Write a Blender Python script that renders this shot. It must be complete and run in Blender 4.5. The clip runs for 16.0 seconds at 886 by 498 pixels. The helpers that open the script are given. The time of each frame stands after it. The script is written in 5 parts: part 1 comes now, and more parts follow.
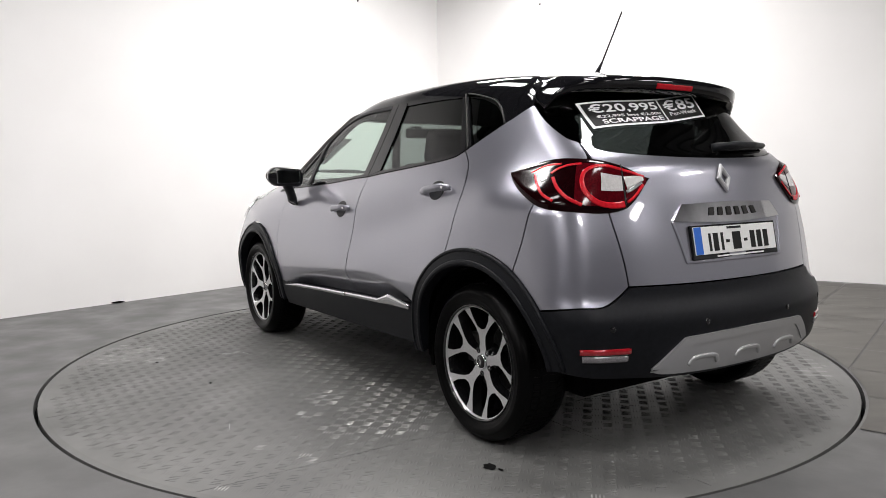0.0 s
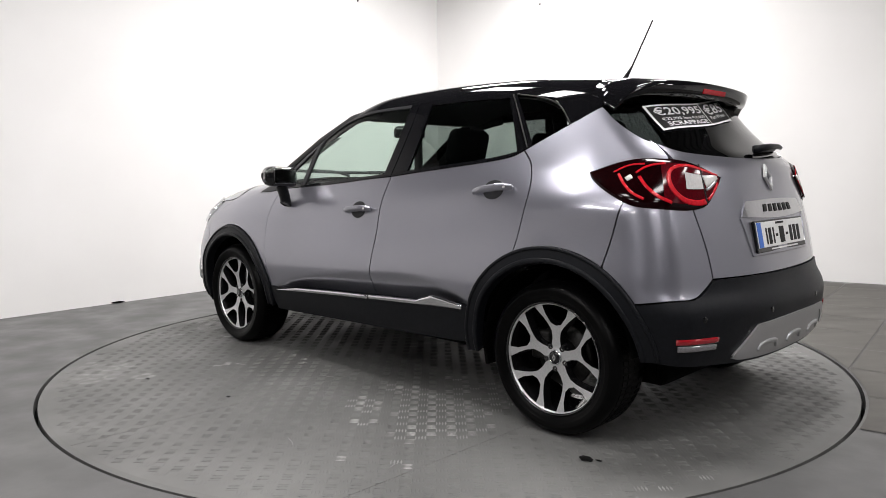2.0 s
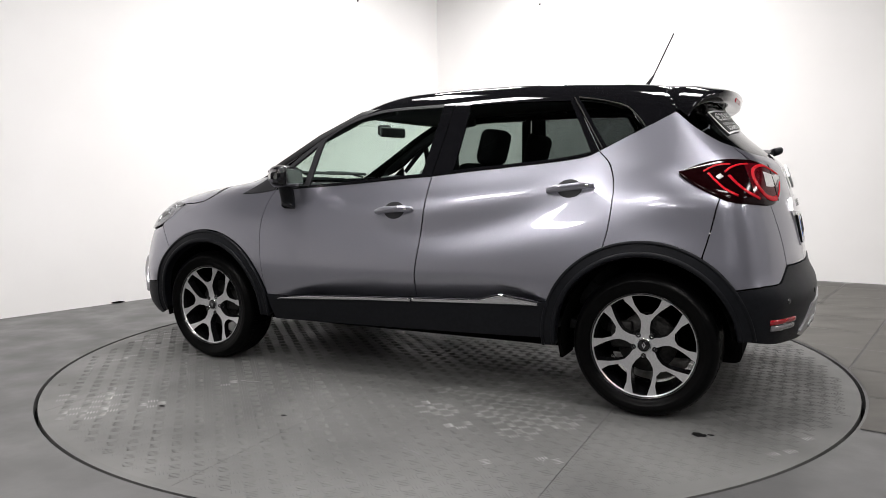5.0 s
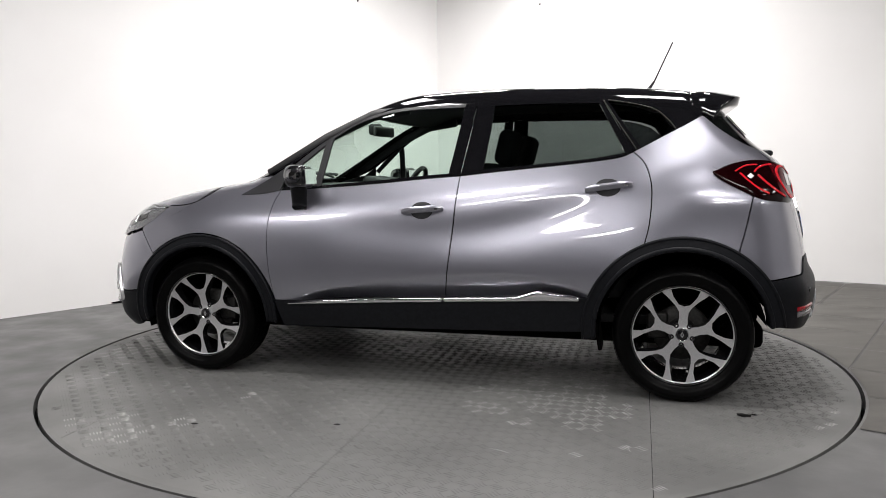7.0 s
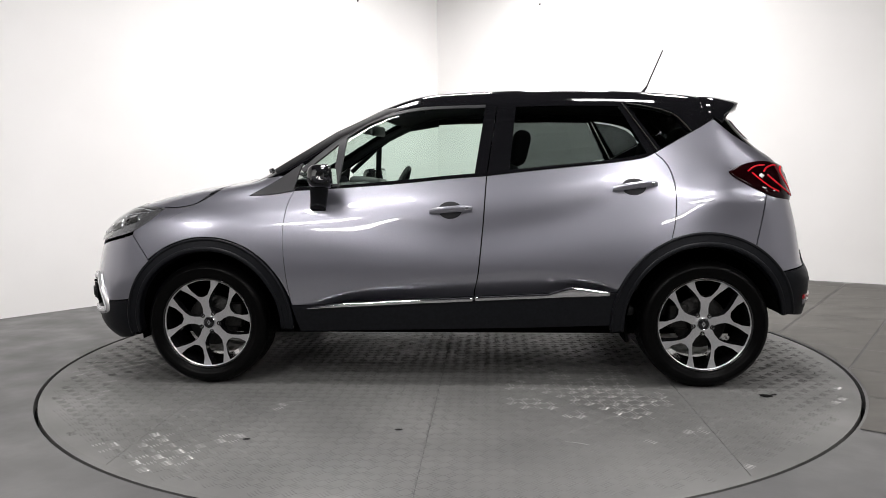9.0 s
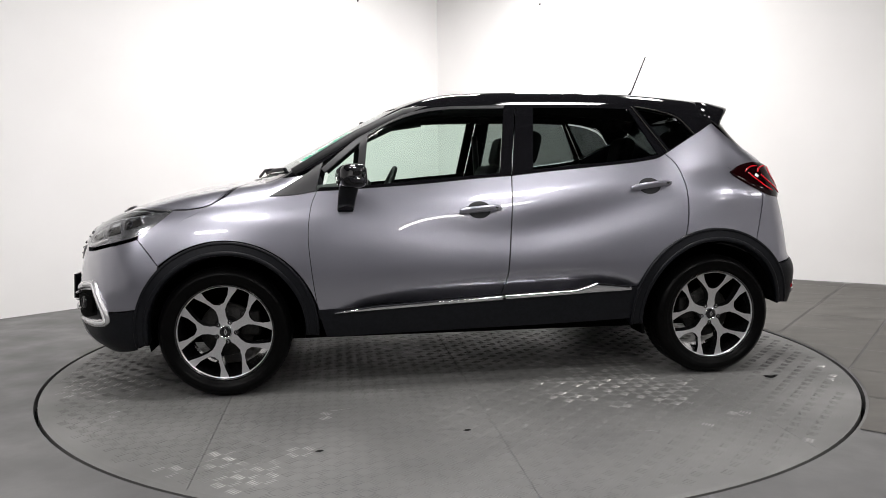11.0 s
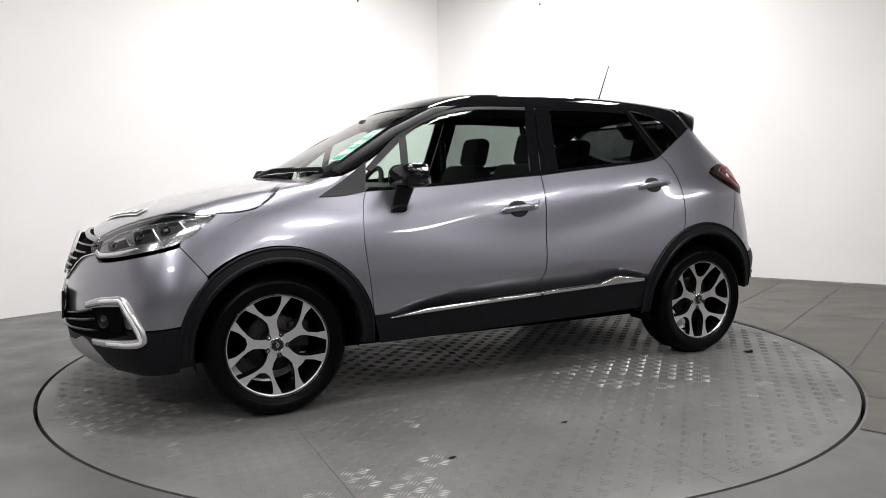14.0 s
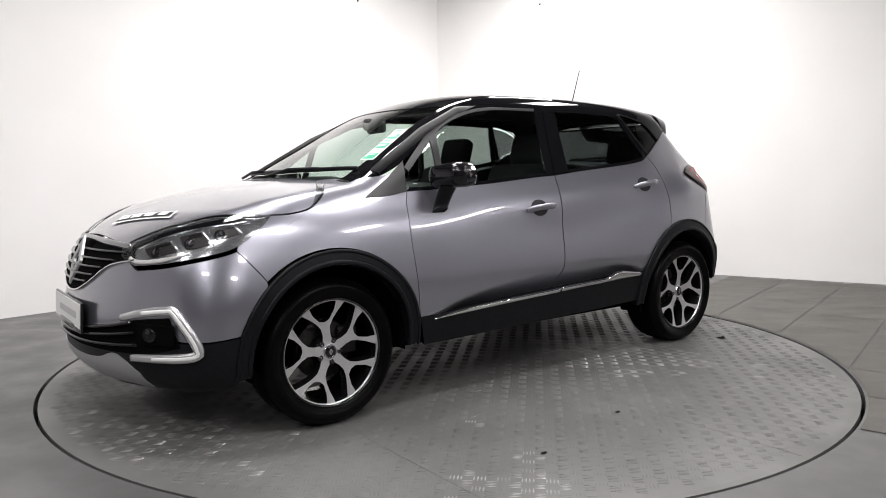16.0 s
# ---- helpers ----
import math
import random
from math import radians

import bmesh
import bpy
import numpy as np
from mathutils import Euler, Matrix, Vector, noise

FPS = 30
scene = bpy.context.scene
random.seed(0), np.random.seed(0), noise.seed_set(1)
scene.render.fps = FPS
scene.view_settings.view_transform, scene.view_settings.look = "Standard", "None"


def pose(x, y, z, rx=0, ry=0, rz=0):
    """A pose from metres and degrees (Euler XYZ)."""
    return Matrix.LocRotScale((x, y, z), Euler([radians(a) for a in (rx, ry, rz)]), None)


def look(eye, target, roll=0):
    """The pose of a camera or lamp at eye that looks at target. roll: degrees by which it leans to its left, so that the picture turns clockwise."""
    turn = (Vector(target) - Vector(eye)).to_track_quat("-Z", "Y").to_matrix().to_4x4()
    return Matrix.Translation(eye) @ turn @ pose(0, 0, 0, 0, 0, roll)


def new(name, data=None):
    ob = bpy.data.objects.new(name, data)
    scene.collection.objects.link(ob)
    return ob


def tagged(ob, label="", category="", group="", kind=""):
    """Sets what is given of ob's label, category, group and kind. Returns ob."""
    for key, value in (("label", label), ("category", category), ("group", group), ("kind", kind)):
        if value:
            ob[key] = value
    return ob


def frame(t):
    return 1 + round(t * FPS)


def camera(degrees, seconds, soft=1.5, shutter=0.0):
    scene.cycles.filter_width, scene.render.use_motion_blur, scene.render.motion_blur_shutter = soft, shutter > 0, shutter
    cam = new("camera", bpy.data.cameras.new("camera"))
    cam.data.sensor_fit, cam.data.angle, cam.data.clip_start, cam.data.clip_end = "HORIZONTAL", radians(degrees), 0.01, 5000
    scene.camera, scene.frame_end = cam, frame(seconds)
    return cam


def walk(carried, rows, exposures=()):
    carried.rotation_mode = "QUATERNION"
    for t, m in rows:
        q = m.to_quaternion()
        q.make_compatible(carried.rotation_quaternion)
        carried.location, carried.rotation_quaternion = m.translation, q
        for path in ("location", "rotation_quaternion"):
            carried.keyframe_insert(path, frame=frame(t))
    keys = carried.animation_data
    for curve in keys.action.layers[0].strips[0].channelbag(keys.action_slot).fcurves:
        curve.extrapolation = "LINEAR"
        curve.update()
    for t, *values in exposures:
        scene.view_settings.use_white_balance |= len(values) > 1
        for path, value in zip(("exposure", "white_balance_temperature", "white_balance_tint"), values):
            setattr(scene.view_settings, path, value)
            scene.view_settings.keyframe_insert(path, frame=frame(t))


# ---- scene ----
# ---- camera: it stands still while the table turns ----
cam = camera(62.45, 16.0, soft=0.6)
EYE = Vector((0.0, -4.534, 1.1045))
stand = look(EYE, EYE + Vector((-0.00532, 0.99494, -0.10029)), -0.5245)
walk(cam, [(0.0, stand), (16.0, stand)], exposures=[(0.0, -0.43, 6540, 12.5), (2.0, -0.40, 6540, 12.5), (4.0, -0.36, 6540, 12.5), (6.5, -0.37, 6540, 12.5), (7.5, -0.43, 6540, 12.5), (9.0, -0.40, 6540, 12.5),
      (13.0, -0.45, 6540, 12.5), (14.5, -0.42, 6540, 12.5), (16.0, -0.37, 6540, 12.5)])

# heading of the car and the table, degrees, by seconds
TURN = [(0, 123.6), (1, 129.5), (2, 135.5), (3, 141.5), (4, 147.5), (5, 153.5), (6, 159.4), (7, 165.2), (8, 170.9), (9, 176.6),
        (10, 182.5), (11, 188.4), (12, 194.3), (13, 200.15), (14, 206.05), (15, 212.0), (16, 218.0)]
PIVOT = Vector((0.062, 0.082, 0.0))     # the table's axis in the car's own space
TABLE_R = 2.273

# ---- world and lamps ----
world = bpy.data.worlds.new("world")
scene.world = world
world.use_nodes = True
world.node_tree.nodes["Background"].inputs[0].default_value = (0.9, 0.92, 1.0, 1)
world.node_tree.nodes["Background"].inputs[1].default_value = 0.05


def area(name, eye, target, sx, sy, power, colour=(1, 1, 1)):
    d = bpy.data.lights.new(name, "AREA")
    d.shape, d.size, d.size_y, d.energy, d.color = "RECTANGLE", sx, sy, power, colour
    ob = new(name, d)
    ob.matrix_world = look(eye, target)
    return ob


CEIL = 3.9
# (x, y, long side along x?, watts): the lit panels and tubes under the roof
LAMPS = [(-0.9, 0.5, 0, 56), (-0.1, 2.2, 1, 106), (1.3, 3.0, 1, 94), (2.2, 1.4, 0, 56), (-1.3, -1.1, 1, 80), (1.3, -1.1, 1, 72), (-1.4, -3.4, 1, 50), (1.6, -3.4, 1, 52),
         (-4.2, -4.2, 0, 84), (4.2, -2.6, 0, 46), (-2.2, -5.6, 1, 60), (2.2, -5.6, 1, 58), (-2.2, -7.8, 1, 64), (2.2, -7.8, 1, 50), (6.4, -1.9, 0, 54), (6.0, -5.4, 0, 46)]
LONG, WIDE = 0.95, 0.46
for lx, ly, along, power in LAMPS:
    area("panel_glow", (lx, ly, CEIL - 0.16), (lx, ly + 0.0001, 0), LONG if along else WIDE, WIDE if along else LONG, power, (1.0, 0.99, 0.975))


# ---- materials ----
def nodes_of(name):
    m = bpy.data.materials.new(name)
    m.use_nodes = True
    t = m.node_tree
    return m, t, t.nodes["Principled BSDF"]


def put(b, **kw):
    for k, v in kw.items():
        b.inputs[k.replace("_", " ")].default_value = v


def noise_mix(t, b, c1, c2, scale, detail=4.0, lo=0.35, hi=0.65, sock="Base Color", coord="Object", stretch=None):
    tc = t.nodes.new("ShaderNodeTexCoord")
    n = t.nodes.new("ShaderNodeTexNoise")
    n.inputs["Scale"].default_value, n.inputs["Detail"].default_value = scale, detail
    src = tc.outputs[coord]
    if stretch:
        mp = t.nodes.new("ShaderNodeMapping")
        mp.inputs["Scale"].default_value = stretch
        t.links.new(src, mp.inputs[0])
        src = mp.outputs[0]
    t.links.new(src, n.inputs["Vector"])
    r = t.nodes.new("ShaderNodeValToRGB")
    r.color_ramp.elements[0].position, r.color_ramp.elements[1].position = lo, hi
    r.color_ramp.elements[0].color, r.color_ramp.elements[1].color = (*c1, 1), (*c2, 1)
    t.links.new(n.outputs["Fac"], r.inputs[0])
    if sock:
        t.links.new(r.outputs[0], b.inputs[sock])
    return n, r


def bump(t, b, scale, strength, dist=0.002, detail=3.0, stretch=None):
    n, r = noise_mix(t, b, (0, 0, 0), (1, 1, 1), scale, detail, 0.2, 0.8, None, "Object", stretch)
    bp = t.nodes.new("ShaderNodeBump")
    bp.inputs["Strength"].default_value, bp.inputs["Distance"].default_value = strength, dist
    t.links.new(n.outputs["Fac"], bp.inputs["Height"])
    t.links.new(bp.outputs[0], b.inputs["Normal"])


def simple(name, c, rough, metal=0.0, vary=0.12, scale=30.0, bumpy=0.0, bscale=400.0, **kw):
    m, t, b = nodes_of(name)
    put(b, Roughness=rough, Metallic=metal, **kw)
    lo, hi = [x * (1 - vary) for x in c], [min(1, x * (1 + vary)) for x in c]
    noise_mix(t, b, lo, hi, scale)
    if bumpy:
        bump(t, b, bscale, bumpy)
    return m


def make_paint():
    m, t, b = nodes_of("grey_metallic_paint")
    put(b, Metallic=0.84, Roughness=0.31, Coat_Weight=1.0, Coat_Roughness=0.012, Coat_IOR=1.68)
    noise_mix(t, b, (0.258, 0.257, 0.299), (0.374, 0.372, 0.424), 900.0, 2.0)
    return m


def make_glass(name, tint, gloss=1.0):
    m, t, b = nodes_of(name)
    t.nodes.remove(b)
    out = t.nodes["Material Output"]
    tr, gl, mx, fr, pw, ma = (t.nodes.new("ShaderNode" + k) for k in ("BsdfTransparent", "BsdfGlossy", "MixShader", "LayerWeight", "Math", "Math"))
    tr.inputs[0].default_value = (*tint, 1)
    gl.inputs["Roughness"].default_value = 0.01
    fr.inputs["Blend"].default_value = 0.5
    pw.operation, ma.operation = "POWER", "MULTIPLY_ADD"
    pw.inputs[1].default_value, ma.inputs[1].default_value, ma.inputs[2].default_value = 4.5, 0.95, 0.045
    t.links.new(fr.outputs["Facing"], pw.inputs[0])
    t.links.new(pw.outputs[0], ma.inputs[0])
    t.links.new(ma.outputs[0], mx.inputs[0])
    t.links.new(tr.outputs[0], mx.inputs[1])
    t.links.new(gl.outputs[0], mx.inputs[2])
    t.links.new(mx.outputs[0], out.inputs[0])
    return m


def glow(name, c, strength):
    m, t, b = nodes_of(name)
    put(b, Base_Color=(*c, 1), Emission_Color=(*c, 1), Emission_Strength=strength)
    return m


PAINT = make_paint()
BLACK = simple("gloss_black", (0.005, 0.005, 0.006), 0.05, 0, 0.1, 300)
PLASTIC = simple("black_plastic", (0.0060, 0.0066, 0.0086), 0.42, 0, 0.2, 60, 0.12, 900, Specular_IOR_Level=0.18)
DARK = simple("dark_underbody", (0.002, 0.002, 0.002), 0.9, 0, 0.3, 25, Specular_IOR_Level=0.05)
GREYTRIM = simple("dark_grey_trim", (0.016, 0.016, 0.018), 0.45, 0.0, 0.1, 200, Specular_IOR_Level=0.3)
CHROME = simple("chrome", (0.74, 0.74, 0.76), 0.06, 1.0, 0.03, 60)
FOGLENS = simple("grey_fog_lens", (0.22, 0.21, 0.22), 0.12, 0.3, 0.3, 260, Coat_Weight=1.0)
SATIN = simple("satin_silver_trim", (0.66, 0.66, 0.67), 0.26, 0.7, 0.04, 200)
SILVER = simple("silver_skid_paint", (0.50, 0.50, 0.51), 0.36, 0.7, 0.06, 500)
ALLOY = simple("machined_alloy", (0.68, 0.68, 0.69), 0.32, 0.8, 0.06, 150)
WHEELBLACK = simple("black_wheel_lacquer", (0.005, 0.005, 0.0055), 0.2, 0, 0.1, 100, Coat_Weight=0.6)
RUBBER = simple("tyre_rubber", (0.0016, 0.0016, 0.0017), 0.33, 0, 0.25, 40, 0.1, 500, Specular_IOR_Level=0.08)
STEEL = simple("brake_steel", (0.032, 0.031, 0.030), 0.5, 0.8, 0.25, 80)
CLOTH = simple("dark_seat_cloth", (0.02, 0.02, 0.022), 0.9, 0, 0.3, 200, 0.3, 1200)
TRIMIN = simple("interior_plastic", (0.024, 0.024, 0.026), 0.6, 0, 0.2, 90, 0.15, 900)
LINING = simple("grey_headlining", (0.07, 0.07, 0.07), 0.95, 0, 0.06, 300)
GLASS = make_glass("clear_green_glass", (0.74, 0.83, 0.78))
TINT = make_glass("privacy_glass", (0.25, 0.28, 0.27))
REARTINT = make_glass("dark_rear_glass", (0.10, 0.11, 0.11))
LENS = make_glass("clear_lens", (0.93, 0.94, 0.95))
REDLENS = simple("red_lamp_lens", (0.30, 0.006, 0.012), 0.06, 0, 0.1, 60, Coat_Weight=1.0, Coat_Roughness=0.01)
SMOKERED = simple("dark_red_lens", (0.006, 0.0004, 0.0008), 0.10, 0, 0.15, 60, Specular_IOR_Level=0.25)
LAMPRED = simple("red_light_guide", (0.46, 0.006, 0.014), 0.22, 0, 0.15, 80, Specular_IOR_Level=0.25)
DEEPRED = simple("deep_red_lamp_field", (0.060, 0.0015, 0.004), 0.10, 0, 0.3, 140, Specular_IOR_Level=0.35)
BEZEL = simple("grey_lamp_bezel", (0.30, 0.30, 0.31), 0.20, 0.8, 0.2, 90)
LAMPWHITE = simple("clear_lamp_window", (0.78, 0.76, 0.75), 0.12, 0.3, 0.08, 120, Coat_Weight=1.0)
REFLECTOR = simple("lamp_reflector", (0.75, 0.76, 0.78), 0.12, 1.0, 0.05, 60)
WHITE = simple("white_vinyl", (0.85, 0.85, 0.85), 0.4, 0, 0.02, 90)
PLATEWHITE = simple("plate_white", (0.78, 0.78, 0.77), 0.35, 0, 0.03, 90)
INK = simple("black_ink", (0.01, 0.01, 0.01), 0.5, 0, 0.1, 90, Specular_IOR_Level=0.2)
BLUE = simple("plate_blue", (0.02, 0.13, 0.55), 0.35, 0, 0.05, 90)
GREEN = simple("sticker_green", (0.02, 0.42, 0.24), 0.4, 0, 0.05, 90)


def make_wall():
    m, t, b = nodes_of("white_wall_paint")
    put(b, Roughness=0.75)
    noise_mix(t, b, (0.80, 0.79, 0.778), (0.86, 0.852, 0.842), 0.7, 5.0, 0.3, 0.7, coord="Object")
    bump(t, b, 120.0, 0.06, 0.001)
    return m


def make_floor():
    m, t, b = nodes_of("grey_floor_paint")
    n, r = noise_mix(t, b, (0.078, 0.078, 0.078), (0.098, 0.098, 0.0965), 1.6, 8.0, 0.3, 0.72)
    n2, r2 = noise_mix(t, b, (0.30, 0.30, 0.30), (0.55, 0.55, 0.55), 3.5, 6.0, 0.3, 0.7, "Roughness")
    bump(t, b, 40.0, 0.12, 0.002, 6.0)
    return m


def make_slab():
    m, t, b = nodes_of("worn_floor_slab")
    n, r = noise_mix(t, b, (0.062, 0.059, 0.052), (0.105, 0.10, 0.09), 2.2, 8.0, 0.3, 0.72, stretch=(1, 3, 1))
    put(b, Roughness=0.6)
    bump(t, b, 60.0, 0.15, 0.002, 6.0)
    return m


def make_tread():
    m, t, b = nodes_of("painted_tread_steel")
    n, r = noise_mix(t, b, (0.100, 0.100, 0.097), (0.160, 0.160, 0.155), 1.3, 8.0, 0.32, 0.7)
    n2, r2 = noise_mix(t, b, (0.40, 0.40, 0.40), (0.62, 0.62, 0.62), 2.1, 6.0, 0.35, 0.65, "Roughness")
    put(b, Metallic=0.1)
    bump(t, b, 150.0, 0.15, 0.001, 5.0)
    return m


WALL, FLOOR, SLAB, TREAD = make_wall(), make_floor(), make_slab(), make_tread()
WORN = simple("worn_bare_tread", (0.32, 0.32, 0.31), 0.38, 0.5, 0.3, 14)
ROOFSHEET = simple("dark_roof_sheet", (0.03, 0.031, 0.034), 0.6, 0, 0.2, 3)
GAP = simple("black_gap_rubber", (0.004, 0.004, 0.004), 0.9, 0, 0.3, 20, Specular_IOR_Level=0.1)
PANELGLOW = glow("lit_diffuser", (1.0, 0.985, 0.96), 6.0)


# ---- mesh helpers ----
def mesh_ob(name, verts, faces, material, parent=None, label="", smooth=True, normals=None):
    me = bpy.data.meshes.new(name)
    me.from_pydata([tuple(map(float, v)) for v in verts], [], [tuple(int(i) for i in f) for f in faces])
    me.materials.append(material)
    if smooth:
        me.polygons.foreach_set("use_smooth", [True] * len(me.polygons))
    me.update()
    if normals is not None:
        me.normals_split_custom_set_from_vertices([tuple(map(float, n)) for n in normals])
    ob = new(name, me)
    if parent is not None:
        ob.parent = parent
    if label:
        ob["label"] = label
    return ob


def part(name, bm, material, parent, label="", smooth=False):
    me = bpy.data.meshes.new(name)
    bm.to_mesh(me)
    bm.free()
    me.materials.append(material)
    if smooth:
        me.polygons.foreach_set("use_smooth", [True] * len(me.polygons))
    ob = new(name, me)
    if parent is not None:
        ob.parent = parent
    if label:
        ob["label"] = label
    return ob


def block(sx, sy, sz, m=None, bev=0.0, seg=2, bm=None):
    """A box with rounded edges at the pose m."""
    b2 = bmesh.new()
    bmesh.ops.create_cube(b2, size=1, matrix=Matrix.Diagonal((sx, sy, sz, 1)))
    if bev:
        bmesh.ops.bevel(b2, geom=b2.edges[:], offset=bev, segments=seg, affect="EDGES", profile=0.5)
    if m is not None:
        bmesh.ops.transform(b2, matrix=m, verts=b2.verts)
    if bm is None:
        return b2
    tmp = bpy.data.meshes.new("tmp")
    b2.to_mesh(tmp)
    b2.free()
    bm.from_mesh(tmp)
    bpy.data.meshes.remove(tmp)
    return bm


def lathe(profile, n=64, close=False):
    """(radius, y) profile turned about the y axis: verts, faces."""
    v, f, k = [], [], len(profile)
    for i in range(n):
        a = 2 * math.pi * i / n
        v += [(r * math.cos(a), y, r * math.sin(a)) for r, y in profile]
    for i in range(n):
        j = (i + 1) % n
        for q in range(k - 1 + (1 if close else 0)):
            q2 = (q + 1) % k
            f.append((i * k + q, i * k + q2, j * k + q2, j * k + q))
    return v, f


def tube(points, radius, sides=8, taper=None):
    """Verts and faces of a round bar along points."""
    pts = [Vector(p) for p in points]
    v, f = [], []
    for i, p in enumerate(pts):
        d = (pts[min(i + 1, len(pts) - 1)] - pts[max(i - 1, 0)]).normalized()
        a = d.orthogonal().normalized() if i == 0 else (a - d * a.dot(d)).normalized()
        b = d.cross(a)
        r = radius * (taper(i / (len(pts) - 1)) if taper else 1)
        v += [p + r * (math.cos(2 * math.pi * k / sides) * a + math.sin(2 * math.pi * k / sides) * b) for k in range(sides)]
    for i in range(len(pts) - 1):
        for k in range(sides):
            k2 = (k + 1) % sides
            f.append((i * sides + k, i * sides + k2, (i + 1) * sides + k2, (i + 1) * sides + k))
    f += [tuple(range(sides))[::-1], tuple((len(pts) - 1) * sides + k for k in range(sides))]
    return v, f


# ---- the room ----
def wall_between(name, a, b, z1, thick=0.15, coat=None, says="plain white painted showroom wall"):
    a, b = Vector((*a, 0)), Vector((*b, 0))
    d = b - a
    ang = math.degrees(math.atan2(d.y, d.x))
    bm = block(d.length, thick, z1)
    ob = part(name, bm, coat or WALL, None)
    ob.matrix_world = pose(*((a + b) / 2 + Vector((0, 0, z1 / 2))), 0, 0, ang) @ pose(0, thick / 2, 0)
    return tagged(ob, says, "wall", kind="structure")


CORNER = (-0.1, 5.14)
wall_between("wall_left", (-8.2, -4.15), CORNER, CEIL + 0.2)
wall_between("wall_right", CORNER, (8.6, 0.05), CEIL + 0.2)
# tone of the unseen east wall, picked for the brightness it reflects onto the car
PALE = simple("pale_reflection_wall", (0.38, 0.38, 0.385), 0.7, 0, 0.1, 2)
# unseen south wall, kept dark so the car's flanks reflect a dark band
DUSK = simple("dark_reflection_wall", (0.075, 0.075, 0.08), 0.7, 0, 0.15, 2)
wall_between("wall_east", (8.6, 0.05), (7.0, -9.0), CEIL + 0.2, coat=PALE, says="unseen wall, its pale grey set for the car's reflections")
wall_between("wall_south", (7.0, -9.0), (-8.2, -9.0), CEIL + 0.2, coat=DUSK, says="unseen wall, its dark grey set to darken the car's reflections")
wall_between("wall_west", (-8.2, -9.0), (-8.2, -4.15), CEIL + 0.2)


def build_floor():
    n, rin = 160, TABLE_R + 0.018
    bm = bmesh.new()
    inner = [bm.verts.new((rin * math.cos(2 * math.pi * i / n), rin * math.sin(2 * math.pi * i / n), 0)) for i in range(n)]
    low = [bm.verts.new((v.co.x, v.co.y, -0.06)) for v in inner]
    outer = []
    for i in range(n):
        a = 2 * math.pi * i / n
        c, s = math.cos(a), math.sin(a)
        k = 10.0 / max(abs(c), abs(s))
        outer.append(bm.verts.new((k * c, k * s - 1.5, 0)))
    for i in range(n):
        j = (i + 1) % n
        bm.faces.new((inner[i], outer[i], outer[j], inner[j]))
        bm.faces.new((low[i], inner[i], inner[j], low[j]))
    tagged(part("floor", bm, FLOOR, None), "grey painted concrete floor round the turntable", "floor", kind="structure")
    pit = bmesh.new()
    bmesh.ops.create_circle(pit, cap_ends=True, segments=64, radius=rin + 0.05, matrix=Matrix.Translation((0, 0, -0.055)))
    tagged(part("pit_floor", pit, GAP, None), "black pit under the turntable", "pit", kind="structure")


build_floor()


def build_ceiling():
    """Dark trapezoid roof sheet, ribs along x."""
    v, f = [], []
    y, k = -9.4, 0
    prof = []
    while y < 5.6:
        for dy, dz in ((0, 0), (0.16, 0), (0.19, 0.05), (0.27, 0.05)):
            prof.append((y + dy, CEIL + dz))
        y += 0.30
    for yy, zz in prof:
        v += [(-9, yy, zz), (9, yy, zz)]
    f = [(2 * i, 2 * i + 1, 2 * i + 3, 2 * i + 2) for i in range(len(prof) - 1)]
    tagged(mesh_ob("ceiling", v, f, ROOFSHEET, None, "", False), "dark ribbed metal roof sheet", "ceiling", kind="structure")


build_ceiling()


def ceiling_lamp(lx, ly, along):
    base = new("ceiling_light")
    base.location = (lx, ly, CEIL - 0.02)
    base.rotation_euler = (0, 0, 0 if along else math.pi / 2)
    part("housing", block(LONG + 0.06, WIDE + 0.06, 0.1, pose(0, 0, -0.03), 0.01), WHITE, base)
    part("diffuser", block(LONG, WIDE, 0.02, pose(0, 0, -0.09), 0.004), PANELGLOW, base, "bright white diffuser")
    return tagged(base, "white rectangular ceiling light, switched on", "ceiling light", "ceiling lights")


for lx, ly, along, power in LAMPS:
    ceiling_lamp(lx, ly, along)


